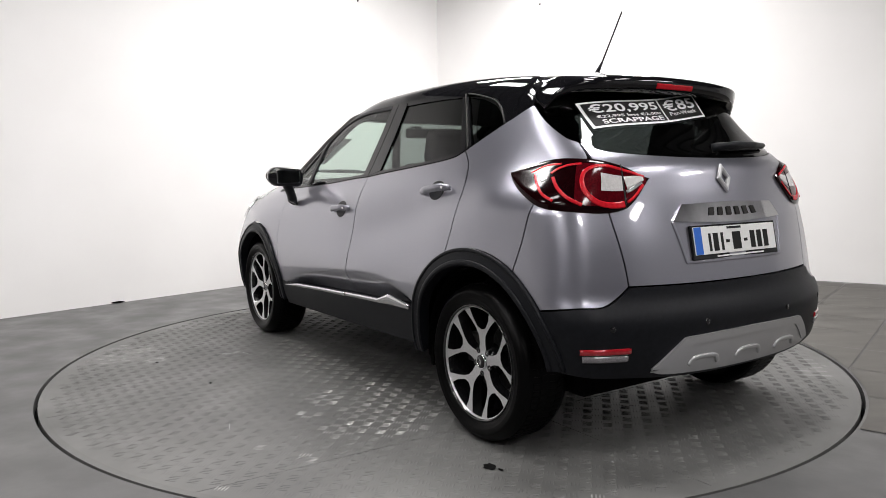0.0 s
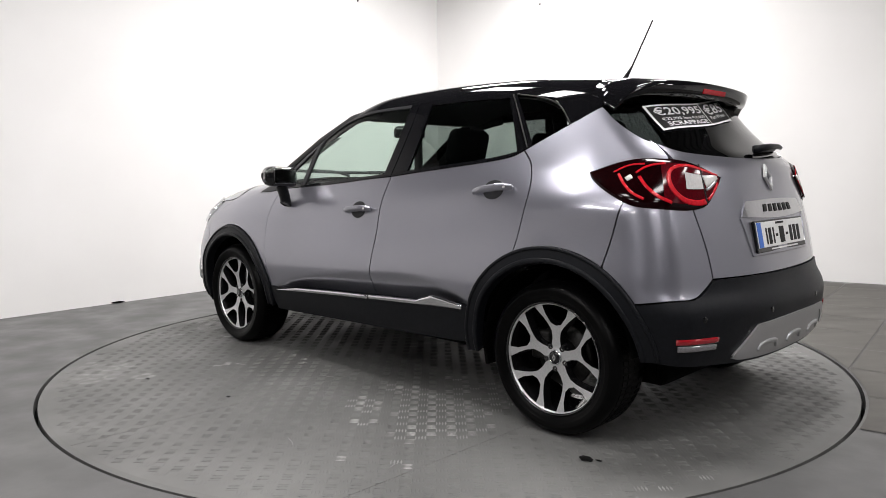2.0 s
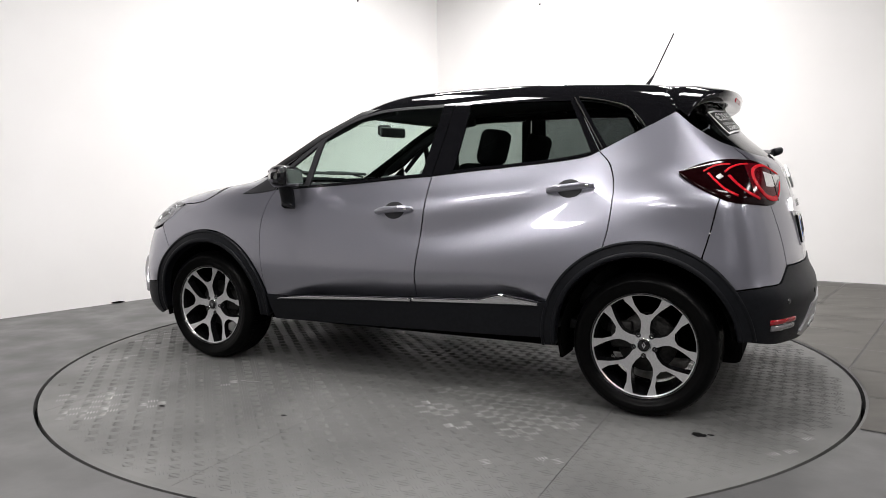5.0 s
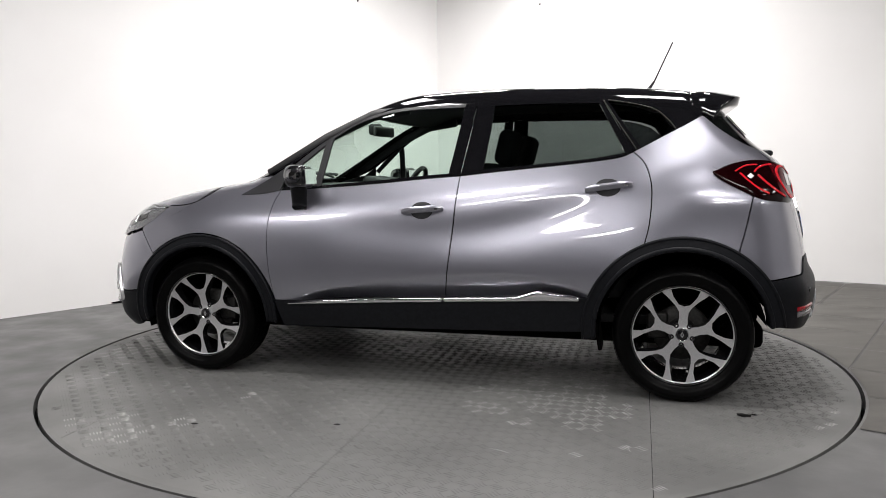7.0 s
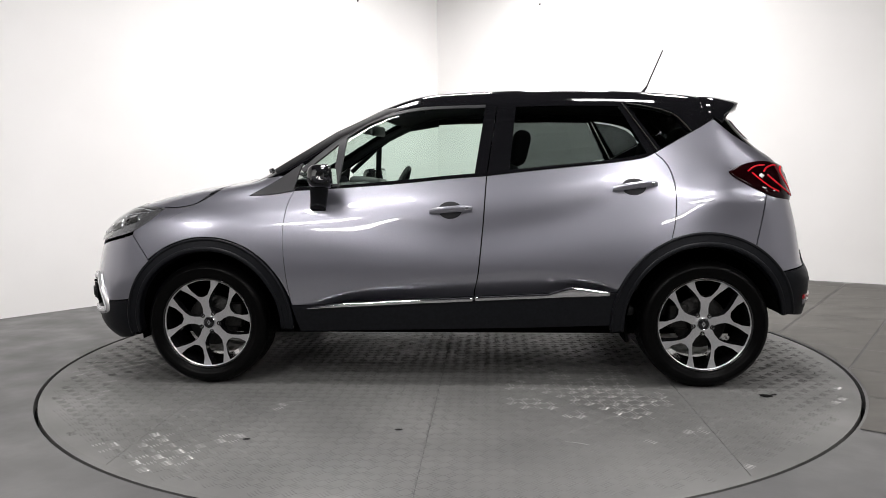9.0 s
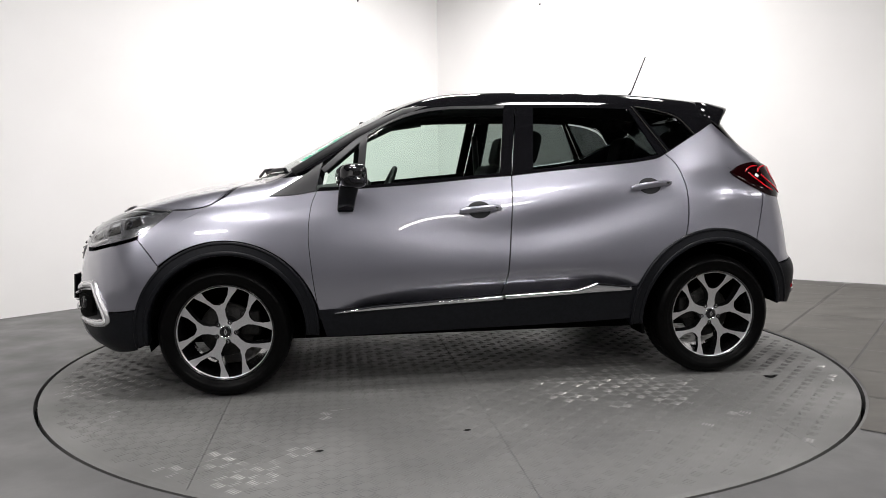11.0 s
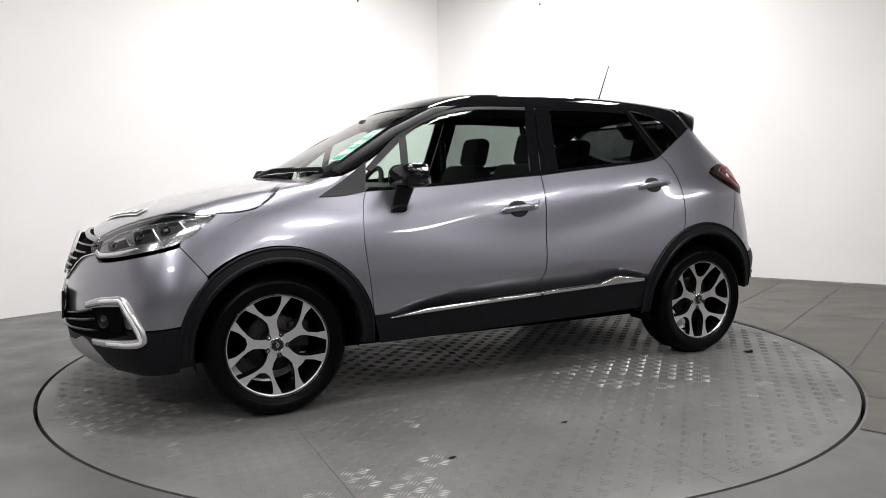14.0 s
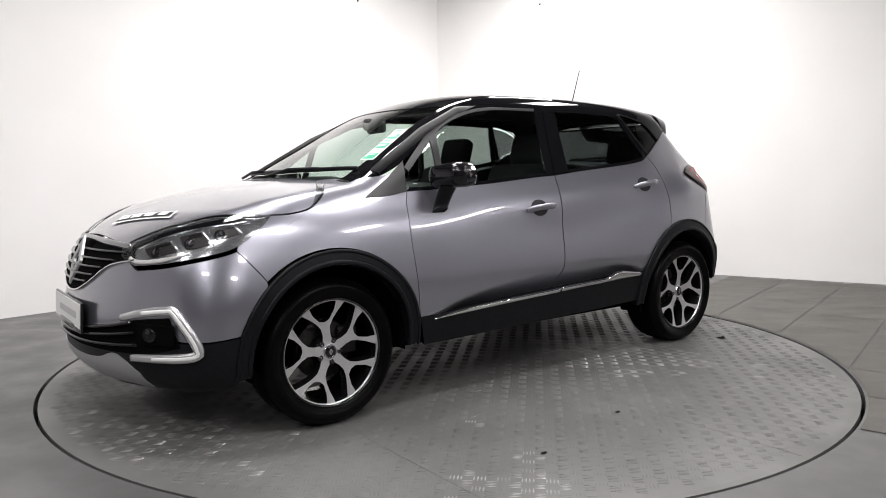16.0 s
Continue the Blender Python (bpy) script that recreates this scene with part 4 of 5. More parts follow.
def underbody():
    part("floor_pan", block(3.5, 1.24, 0.12, pose(0.05, 0, 0.29), 0.03), DARK, car, "black underbody")
    part("sill_box", block(1.55, 1.60, 0.10, pose(0, 0, 0.365), 0.02), DARK, car)
    part("bumper_beam", block(0.16, 1.45, 0.25, pose(1.80, 0, 0.36), 0.03), DARK, car)
    part("bumper_beam", block(0.14, 1.20, 0.18, pose(-1.76, 0, 0.52), 0.03), DARK, car)
    part("engine_block", block(0.6, 1.0, 0.5, pose(1.40, 0, 0.6), 0.03), DARK, car)
    part("exhaust_silencer", block(0.26, 0.75, 0.14, pose(-1.58, 0, 0.36), 0.05, 3), DARK, car)
    part("rear_axle", block(0.10, 1.3, 0.08, pose(RA, 0, 0.31), 0.02), DARK, car)
    for sg in (1, -1):
        part("mud_flap", block(0.02, 0.16, 0.14, pose(-0.905, sg * 0.74, 0.30, 0, 10, 0), 0.005), DARK, car)
    for cx, sgn in ((1.29, 1), (1.29, -1), (-1.296, 1), (-1.296, -1)):
        R = 0.385
        v, f = [], []
        for i in range(25):
            a = math.radians(-14 + 202 * i / 24) if cx > 0 else math.radians(-8 + 180 * i / 24)
            v += [(cx + R * math.cos(a), sgn * 0.835, 0.335 + R * math.sin(a)), (cx + R * math.cos(a), sgn * 0.42, 0.335 + R * math.sin(a))]
        f = [(2 * i, 2 * i + 1, 2 * i + 3, 2 * i + 2) for i in range(24)]
        f.append(tuple(2 * i + 1 for i in range(25)))
        mesh_ob("wheel_well_liner", v, f, DARK, car, "black wheel well liner", False)


underbody()


# ---- lamps, trim and fittings of the car ----
class Patch:
    """A four-sided stretch of the skin with places named by (u, v)."""

    def __init__(self, bottom, top, left=None, right=None, nu=40, nv=24):
        left = np.linspace(bottom[0], top[0], 8) if left is None else left
        right = np.linspace(bottom[-1], top[-1], 8) if right is None else right
        self.g, self.nu, self.nv = settle(coons(bottom, top, left, right, nu, nv)), nu, nv

    def at(self, uv, off=0.0):
        uv = np.array(uv, float)
        a, b = np.clip(uv[:, 0], 0, 1) * (self.nu - 1), np.clip(uv[:, 1], 0, 1) * (self.nv - 1)
        i, j = np.minimum(a.astype(int), self.nu - 2), np.minimum(b.astype(int), self.nv - 2)
        fa, fb = (a - i)[:, None], (b - j)[:, None]
        p = (1 - fa) * (1 - fb) * self.g[i, j] + fa * (1 - fb) * self.g[i + 1, j] + (1 - fa) * fb * self.g[i, j + 1] + fa * fb * self.g[i + 1, j + 1]
        return p + off * normal_at(p)

    def line(self, uv, n=30, sharp=False):
        return self.at(dense(uv, n, sharp))


def lettering(text, patch, box, material, parent, name, off=0.004, bold=0.0):
    """Letters laid on a patch within box = (u0, v0, u1, v1)."""
    cu = bpy.data.curves.new("letters", "FONT")
    cu.body, cu.size, cu.offset, cu.resolution_u = text, 1.0, bold, 3
    tmp = new("letters", cu)
    bpy.context.view_layer.update()
    me = bpy.data.meshes.new_from_object(tmp.evaluated_get(bpy.context.evaluated_depsgraph_get()))
    bpy.data.objects.remove(tmp)
    co = np.array([v.co[:] for v in me.vertices])
    lo, hi = co.min(0), co.max(0)
    uv = np.stack([box[0] + (box[2] - box[0]) * (co[:, 0] - lo[0]) / (hi[0] - lo[0]), box[1] + (box[3] - box[1]) * (co[:, 1] - lo[1]) / (hi[1] - lo[1])], -1)
    pos = patch.at(uv, off)
    for v, p in zip(me.vertices, pos):
        v.co = p
    me.materials.clear()
    me.materials.append(material)
    ob = new(name, me)
    ob.parent = parent
    return ob


def bar_on(patch, box, material, parent, name, off=0.004, n=8, label=""):
    """A plain printed bar on a patch."""
    u0, v0, u1, v1 = box
    m = 8
    uv = [(u, v) for u in np.linspace(u0, u1, n) for v in np.linspace(v0, v1, m)]
    p = patch.at(uv, off)
    f = [(i * m + j, (i + 1) * m + j, (i + 1) * m + j + 1, i * m + j + 1) for i in range(n - 1) for j in range(m - 1)]
    return mesh_ob(name, p, f, material, parent, label)


# tail lamps: dark red cover, light guides, clear reversing window
tl_top = P([(-1.427, 0.757, 1.108), (-1.49, 0.72, 1.140), (-1.58, 0.68, 1.161), (-1.69, 0.62, 1.163), (-1.773, 0.50, 1.132), (-1.812, 0.41, 1.083)])
tl_low = P([(-1.427, 0.757, 1.108), (-1.45, 0.775, 1.082), (-1.545, 0.80, 1.027), (-1.655, 0.79, 0.978), (-1.77, 0.67, 0.960), (-1.813, 0.545, 0.968), (-1.82, 0.47, 1.018), (-1.812, 0.41, 1.083)])
lamp = Patch(tl_low, tl_top)
for sg in (1, -1):
    flip = np.array([1, sg, 1])

    def both(name, v, f, mat, parent, label=""):
        return mesh_ob(name, v * flip, f if sg > 0 else [q[::-1] for q in f], mat, parent, label)
    nu, nv = 44, 16
    us, vs = np.linspace(0.0, 1.0, nu), np.linspace(0, 1, nv)
    uv = np.array([(a, b) for a in us for b in vs])
    off = 0.002 + 0.010 * np.minimum(1, 6 * np.minimum(uv[:, 1], 1 - uv[:, 1])) ** 0.5
    pts = lamp.at(uv)
    pts = pts + off[:, None] * normal_at(pts)
    f = [(i * nv + j, i * nv + j + 1, (i + 1) * nv + j + 1, (i + 1) * nv + j) for i in range(nu - 1) for j in range(nv - 1)]
    fn = np.cross(pts[f[300][1]] - pts[f[300][0]], pts[f[300][3]] - pts[f[300][0]])
    if np.dot(fn, normal_at(pts[f[300][0]][None])[0]) < 0:
        f = [q[::-1] for q in f]
    tail_lamp = both("tail_lamp", pts, f, SMOKERED, car, "dark red wraparound tail lamp")

    def guide(uvs, width, mat, name, h=0.0012, o=0.0115, n=34):
        ln = lamp.line(uvs, n)
        ob = band(name, ln, width, h, mat, tail_lamp, off=o)
        if sg < 0:
            for v in ob.data.vertices:
                v.co.y = -v.co.y
            ob.data.flip_normals()

    def field_on(box, mat, name, o):
        ob = bar_on(lamp, box, mat, tail_lamp, name, o, 10)
        if sg < 0:
            for v in ob.data.vertices:
                v.co.y = -v.co.y
            ob.data.flip_normals()
    field_on((0.50, 0.12, 0.775, 0.88), DEEPRED, "red_field", 0.0125)
    field_on((0.785, 0.10, 0.965, 0.84), DEEPRED, "red_field", 0.0125)
    guide([(0.20, 0.66), (0.25, 0.78), (0.31, 0.85), (0.40, 0.86)], 0.008, LAMPRED, "light_guide")
    guide([(0.235, 0.62), (0.275, 0.42), (0.33, 0.24), (0.40, 0.14)], 0.011, LAMPRED, "light_guide")
    guide([(0.35, 0.66), (0.39, 0.76), (0.45, 0.83), (0.53, 0.86)], 0.009, LAMPRED, "light_guide", o=0.0135)
    guide([(0.37, 0.58), (0.41, 0.38), (0.465, 0.22), (0.54, 0.12)], 0.013, LAMPRED, "light_guide", o=0.0135)
    guide([(0.95, 0.83), (0.80, 0.86), (0.66, 0.86), (0.565, 0.76), (0.535, 0.58), (0.55, 0.36), (0.61, 0.20), (0.69, 0.13), (0.77, 0.11)], np.linspace(0.009, 0.024, 60), LAMPRED, "light_guide", o=0.0135, n=60)
    guide([(0.79, 0.12), (0.86, 0.15), (0.93, 0.26)], 0.010, LAMPRED, "light_guide", o=0.0135, n=20)
    guide([(0.30, 0.57), (0.32, 0.50)], 0.026, LAMPWHITE, "reflector_cell", n=6, o=0.0135)
    field_on((0.635, 0.40, 0.768, 0.72), LAMPWHITE, "reversing_lamp", 0.0142)
    guide([(0.79, 0.57), (0.85, 0.60), (0.94, 0.67)], np.linspace(0.050, 0.016, 14), LAMPWHITE, "reversing_lamp", o=0.0135, n=14)
    guide([(0.79, 0.36), (0.85, 0.38), (0.92, 0.46)], 0.012, FOGLENS, "fog_lamp", o=0.0135, n=14)
    guide([(0.775, 0.02), (0.775, 0.98)], 0.005, INK, "lamp_split", 0.002, 0.013, 12)
    # reflector in the bumper
    rp = Patch(B([(0.60, 0.425), (0.745, 0.425)]), B([(0.585, 0.475), (0.76, 0.475)]))
    for nm, vv, wd, mat in (("bumper_reflector", 0.76, 0.022, REDLENS), ("bumper_fog_lamp", 0.22, 0.024, FOGLENS)):
        ln = rp.line([(0.02, vv), (0.98, vv)], 14)
        ob = band(nm, ln, wd, 0.006, mat, rear_bumper, "red reflector" if vv > 0.5 else "clear rear fog lamp", off=0.007)
        if sg < 0:
            for v in ob.data.vertices:
                v.co.y = -v.co.y
            ob.data.flip_normals()

# rear skid plate, silver
sk_hi = B([(0.50, 0.385), (0.44, 0.44), (0.37, 0.497), (0.2, 0.503), (0, 0.505), (-0.2, 0.503), (-0.37, 0.497), (-0.44, 0.44), (-0.50, 0.385)], 70, True)
sk_mid = B([(0.44, 0.385), (0.33, 0.468), (0, 0.474), (-0.33, 0.468), (-0.44, 0.385)], 70, True)
sk_lo = B([(0.50, 0.375), (0.40, 0.358), (0.0, 0.35), (-0.40, 0.358), (-0.50, 0.375)], 70)
skid = panel("rear_skid_plate", (sk_lo, sk_mid, np.linspace(sk_lo[0], sk_mid[0], 6), np.linspace(sk_lo[-1], sk_mid[-1], 6)), SILVER, rear_bumper, "silver painted skid plate", nu=60, nv=10, off=0.010, gap=0)
panel("skid_rim", (sk_mid, sk_hi, np.linspace(sk_mid[0], sk_hi[0], 6), np.linspace(sk_mid[-1], sk_hi[-1], 6)), SILVER, rear_bumper, "raised silver skid rim", nu=70, nv=6, off=0.015, lip=0.02, gap=0)
for yy in (0.26, 0.0, -0.26):
    ln = B([(yy + 0.075, 0.385), (yy + 0.05, 0.412), (yy - 0.05, 0.412), (yy - 0.075, 0.385)], 24)
    band("skid_rib", ln, 0.018, 0.006, SILVER, rear_bumper, "raised silver rib", off=0.012)

# tailgate: bright bar, badge, plate, wiper
bar = Patch(B([(0.345, 0.918), (0, 0.905), (-0.345, 0.918)]), B([(0.285, 0.985), (0, 0.992), (-0.285, 0.985)]))
panel("tailgate_bar", (B([(0.345, 0.918), (0, 0.905), (-0.345, 0.918)]), B([(0.285, 0.985), (0, 0.992), (-0.285, 0.985)]), B([(0.345, 0.918), (0.285, 0.985)]), B([(-0.345, 0.918), (-0.285, 0.985)])), CHROME, tailgate, "polished chrome bar above the plate", nu=40, nv=10, off=0.009)
for k in range(6):
    bar_on(bar, (0.27 + k * 0.085, 0.34, 0.315 + k * 0.085, 0.72), STEEL, tailgate, "badge_bar", 0.012, 3)
rec = [B([(0.30, 0.765), (-0.30, 0.765)]), B([(0.34, 0.918), (0, 0.905), (-0.34, 0.918)]), B([(0.30, 0.765), (0.34, 0.918)]), B([(-0.30, 0.765), (-0.34, 0.918)])]
band("recess_edge", np.vstack([rec[2][::-1], rec[0][1:], rec[3][1:]]), 0.012, 0.004, PAINT, tailgate, "rounded recess edge", off=0.001)


def diamond(name, centre, normal, up, sx, sz, parent, depth=0.012):
    """A raised diamond ring badge."""
    n, u = Vector(normal).normalized(), Vector(up)
    u = (u - n * u.dot(n)).normalized()
    r = u.cross(n)
    outer = [(0, 1), (1, 0), (0, -1), (-1, 0)]
    bm = bmesh.new()
    rings = []
    for sc, h in ((1.0, 0), (0.95, depth * 0.7), (0.72, depth), (0.5, depth * 0.7), (0.46, 0)):
        rings.append([bm.verts.new(Vector(centre) + r * (x * sx * sc) + u * (z * sz * sc) + n * h) for x, z in outer])
    for a, b in zip(rings, rings[1:]):
        for k in range(4):
            bm.faces.new((a[k], a[(k + 1) % 4], b[(k + 1) % 4], b[k]))
    bmesh.ops.recalc_face_normals(bm, faces=bm.faces[:])
    return part(name, bm, SILVER, parent, "silver diamond badge")


c0 = B([(0.0, 1.083), (0.001, 1.083)], 2)[0]
diamond("badge", c0 + np.array([-0.004, 0, 0]), normal_at(c0[None])[0], (0, 0, 1), 0.042, 0.062, tailgate)


def plate(centre, nrm, parent, name, rear=True):
    m = look(Vector(centre), Vector(centre) - Vector(nrm))     # local z points outwards
    holder = part(name, block(0.545, 0.135, 0.012, m, 0.003), BLACK, parent, "black plate holder")
    part("plate_face", block(0.52, 0.108, 0.004, m @ pose(0, 0.006, 0.007), 0.001), PLATEWHITE, parent, "white number plate")
    if rear:
        part("plate_band", block(0.042, 0.106, 0.002, m @ pose(-0.237, 0.006, 0.0095)), BLUE, parent, "blue band of the plate")
        for cx, wd, ht in ((-0.168, 0.014, 0.07), (-0.132, 0.03, 0.07), (-0.092, 0.014, 0.07), (-0.058, 0.022, 0.012), (0.0, 0.052, 0.07), (0.058, 0.022, 0.012), (0.105, 0.03, 0.07), (0.149, 0.03, 0.07), (0.193, 0.03, 0.07)):
            part("plate_bar", block(wd, ht, 0.002, m @ pose(cx, -0.002, 0.0095)), INK, parent)
        part("plate_bar", block(0.09, 0.009, 0.002, m @ pose(-0.01, 0.051, 0.0095)), INK, parent)
        part("holder_bar", block(0.30, 0.006, 0.002, m @ pose(0.02, -0.058, 0.0065)), PLATEWHITE, parent)
    else:
        part("plate_bar", block(0.34, 0.03, 0.002, m @ pose(0.02, 0.004, 0.0095)), SILVER, parent)


plate((-1.910, 0.0, 0.836), (-1, 0, 0.20), tailgate, "plate_holder")
plate((2.192, 0.0, 0.508), (1, 0, 0.05), front_bumper, "plate_holder", False)

# rear wiper, high brake lamp and spoiler
v, f = tube([(-1.775, -0.02, 1.205), (-1.80, -0.04, 1.212), (-1.80, -0.16, 1.222), (-1.775, -0.30, 1.226), (-1.745, -0.42, 1.224)], 0.016, 8, lambda t: 1.25 - 0.6 * t)
mesh_ob("rear_wiper", v, f, PLASTIC, tailgate, "black rear wiper arm")
wb = B([(-0.10, 1.198), (-0.3, 1.205), (-0.50, 1.215)], 24)
band("wiper_blade", wb, 0.014, 0.010, PLASTIC, tailgate, "black wiper blade", off=0.012)


def spoiler():
    ny, sections = 45, []
    gtz = lambda y: float(np.interp(abs(y), [0.0, 0.3, 0.47, 0.60], [1.474, 1.468, 1.447, 1.392]))
    for i in range(ny):
        y = -0.598 + 1.196 * i / (ny - 1)
        a = abs(y) / 0.598
        lead = U([(-1.33, y), (-1.33, y + 1e-4)], 2)[0] + np.array([0, 0, 0.002])
        xt = -1.605 + 0.03 * a ** 2 + 0.130 * a ** 6
        skin = U([(max(xt, -1.44), y), (max(xt, -1.44), y + 1e-4)], 2)[0][2]
        zt = (1.508 - 0.032 * a ** 2.2) * (1 - a ** 6) + (skin + 0.010) * a ** 6
        x0, z0 = lead[0], lead[2]
        low = B([(y, gtz(y)), (y + 1e-4, gtz(y))], 2)[0]
        h = 1 - 0.75 * a ** 6
        sections.append([(x0, y, z0 - 0.012), (x0, y, z0), ((x0 + xt) / 2, y, (z0 + zt) / 2 + 0.010 * h), (xt + 0.03 * h, y, zt + 0.006 * h), (xt, y, zt - 0.004), (xt + 0.012, y, zt - 0.050 * h),
                         (xt + 0.034 * h, y, zt - 0.064 * h), (low[0] + 0.012, y, low[2] - 0.006)])
    k = len(sections[0])
    v = [p for sct in sections for p in sct]
    f = [(i * k + q, (i + 1) * k + q, (i + 1) * k + q + 1, i * k + q + 1) for i in range(ny - 1) for q in range(k - 1)]
    f += [tuple(range(k)), tuple((ny - 1) * k + q for q in range(k))[::-1]]
    ob = mesh_ob("spoiler", v, f, BLACK, car, "gloss black roof spoiler")
    bm = bmesh.new()
    bm.from_mesh(ob.data)
    bmesh.ops.recalc_face_normals(bm, faces=bm.faces[:])
    bm.to_mesh(ob.data)
    bm.free()
    part("high_brake_lamp", block(0.012, 0.23, 0.024, pose(-1.593, 0.0, 1.472, 0, -12, 0), 0.004), LAMPRED, ob, "red high brake lamp")


spoiler()

# aerial
ab = U([(-1.13, 0.0), (-1.13, 0.001)], 2)[0]
v, f = tube([ab + np.array([0.02, 0, -0.005]), ab + np.array([-0.0, 0, 0.02]), ab + np.array([-0.035, 0, 0.07])], 0.014, 8, lambda t: 1.3 - 0.9 * t)
foot = mesh_ob("aerial", v, f, PLASTIC, car, "black roof aerial")
v, f = tube([ab + np.array([-0.03, 0, 0.06]), ab + np.array([-0.132, -0.026, 0.29])], 0.0044, 6)
mesh_ob("mast", v, f, PLASTIC, foot, "thin black mast")

# price sticker on the rear window
st = Patch(P([(-1.606, 0.492, 1.278), (-1.62, 0.12, 1.310), (-1.578, -0.228, 1.354)]), P([(-1.507, 0.499, 1.385), (-1.53, 0.11, 1.415), (-1.491, -0.237, 1.457)]))
bar_on(st, (0, 0, 1, 1), WHITE, tailgate, "price_sticker", 0.004, 16, "black and white price sticker")
bar_on(st, (0.02, 0.07, 0.595, 0.93), INK, tailgate, "sticker_field", 0.0055, 12)
bar_on(st, (0.61, 0.07, 0.98, 0.93), INK, tailgate, "sticker_field", 0.0055, 12)
lettering("\u20ac20,995", st, (0.05, 0.50, 0.575, 0.88), WHITE, tailgate, "price_letters", 0.007, 0.02)
lettering("\u20ac85", st, (0.63, 0.42, 0.95, 0.88), WHITE, tailgate, "price_letters", 0.007, 0.02)
lettering("\u20ac22,995 less \u20ac2,000", st, (0.07, 0.33, 0.57, 0.46), WHITE, tailgate, "price_letters", 0.007, 0.015)
lettering("SCRAPPAGE", st, (0.09, 0.11, 0.57, 0.29), WHITE, tailgate, "price_letters", 0.007, 0.025)
lettering("Per-Week", st, (0.65, 0.22, 0.93, 0.38), WHITE, tailgate, "price_letters", 0.007, 0.015)
ut = Patch(P([(-1.50, 0.09, 1.452), (-1.51, -0.21, 1.452)]), P([(-1.485, 0.09, 1.472), (-1.49, -0.21, 1.472)]))
bar_on(ut, (0, 0.1, 1, 0.9), WHITE, tailgate, "address_bar", 0.004, 10)

# ---- nose ----
gr_lo = N([(0.50, 0.765), (0.36, 0.735), (0.24, 0.665), (0.12, 0.618), (0, 0.605), (-0.12, 0.618), (-0.24, 0.665), (-0.36, 0.735), (-0.50, 0.765)], 60)
gr_hi = N([(0.455, 0.822), (0.3, 0.830), (0, 0.838), (-0.3, 0.830), (-0.455, 0.822)], 60)
grille = panel("grille", (gr_lo, gr_hi, np.linspace(gr_lo[0], gr_hi[0], 5), np.linspace(gr_lo[-1], gr_hi[-1], 5)), DARK, front_bumper, "black grille", nu=60, nv=14, off=0.003, gap=0)
for zz, yy in ((0.790, 0.455), (0.757, 0.400), (0.724, 0.325), (0.691, 0.270), (0.660, 0.215)):
    band("grille_slat", N([(yy, zz), (yy / 2, zz - 0.004), (0, zz - 0.006), (-yy / 2, zz - 0.004), (-yy, zz)], 50), 0.011, 0.010, BLACK, front_bumper, "gloss black grille slat", off=0.006)
band("grille_surround", gr_lo, 0.009, 0.005, CHROME, front_bumper, "thin chrome grille surround", off=0.005)
band("grille_top_bar", N([(0.44, 0.812), (0.3, 0.819), (0, 0.826), (-0.3, 0.819), (-0.44, 0.812)], 60), 0.026, 0.009, BEZEL, front_bumper, "satin grey grille top bar", off=0.008)
part("badge_plinth", block(0.05, 0.15, 0.20, pose(2.108, 0, 0.735, 0, -20, 0), 0.02, 3), DARK, front_bumper, "black badge plinth", True)
diamond("badge", (2.140, 0, 0.737), (1, 0, 0.36), (0, 0, 1), 0.084, 0.118, front_bumper, 0.014)
lw_lo = N([(0.74, 0.425), (0.60, 0.392), (0.4, 0.385), (0, 0.382), (-0.4, 0.385), (-0.60, 0.392), (-0.74, 0.425)], 70)
lw_hi = N([(0.70, 0.545), (0.56, 0.528), (0.42, 0.50), (0.2, 0.472), (0, 0.468), (-0.2, 0.472), (-0.42, 0.50), (-0.56, 0.528), (-0.70, 0.545)], 70)
panel("lower_grille", (lw_lo, lw_hi, np.linspace(lw_lo[0], lw_hi[0], 5), np.linspace(lw_lo[-1], lw_hi[-1], 5)), DARK, front_bumper, "black lower intake", nu=70, nv=10, off=0.008, gap=0)
lp = Patch(lw_lo, lw_hi, nu=70)
for vv in (0.30, 0.66, 0.95):
    band("intake_slat", lp.line([(0.12, vv), (0.88, vv)], 60, True), 0.014, 0.012, BLACK, front_bumper, "gloss black intake slat", off=0.012)
fog_line = P([(2.085, 0.495, 0.533), (2.03, 0.60, 0.560), (1.965, 0.69, 0.572), (1.94, 0.72, 0.566), (1.90, 0.765, 0.49), (1.872, 0.785, 0.425), (1.875, 0.78, 0.398), (1.92, 0.73, 0.384), (2.0, 0.63, 0.376), (2.06, 0.535, 0.372)], 60)
wd = 0.028 + 0.012 * np.sin(np.linspace(0, math.pi, 60))
band("fog_lamp_surround", fog_line, wd, 0.010, SATIN, front_bumper, "satin silver surround of the fog lamp", off=0.010, both=True)
band("daytime_lamp", P([(2.03, 0.60, 0.560), (1.965, 0.69, 0.572), (1.94, 0.72, 0.566), (1.90, 0.765, 0.49), (1.875, 0.782, 0.425), (1.885, 0.77, 0.392), (2.0, 0.63, 0.376)], 50), 0.015, 0.004, WHITE, front_bumper, "white daytime lamp strip", off=0.018, both=True)
fc = P([(1.985, 0.655, 0.475), (1.986, 0.655, 0.475)], 2)[0]
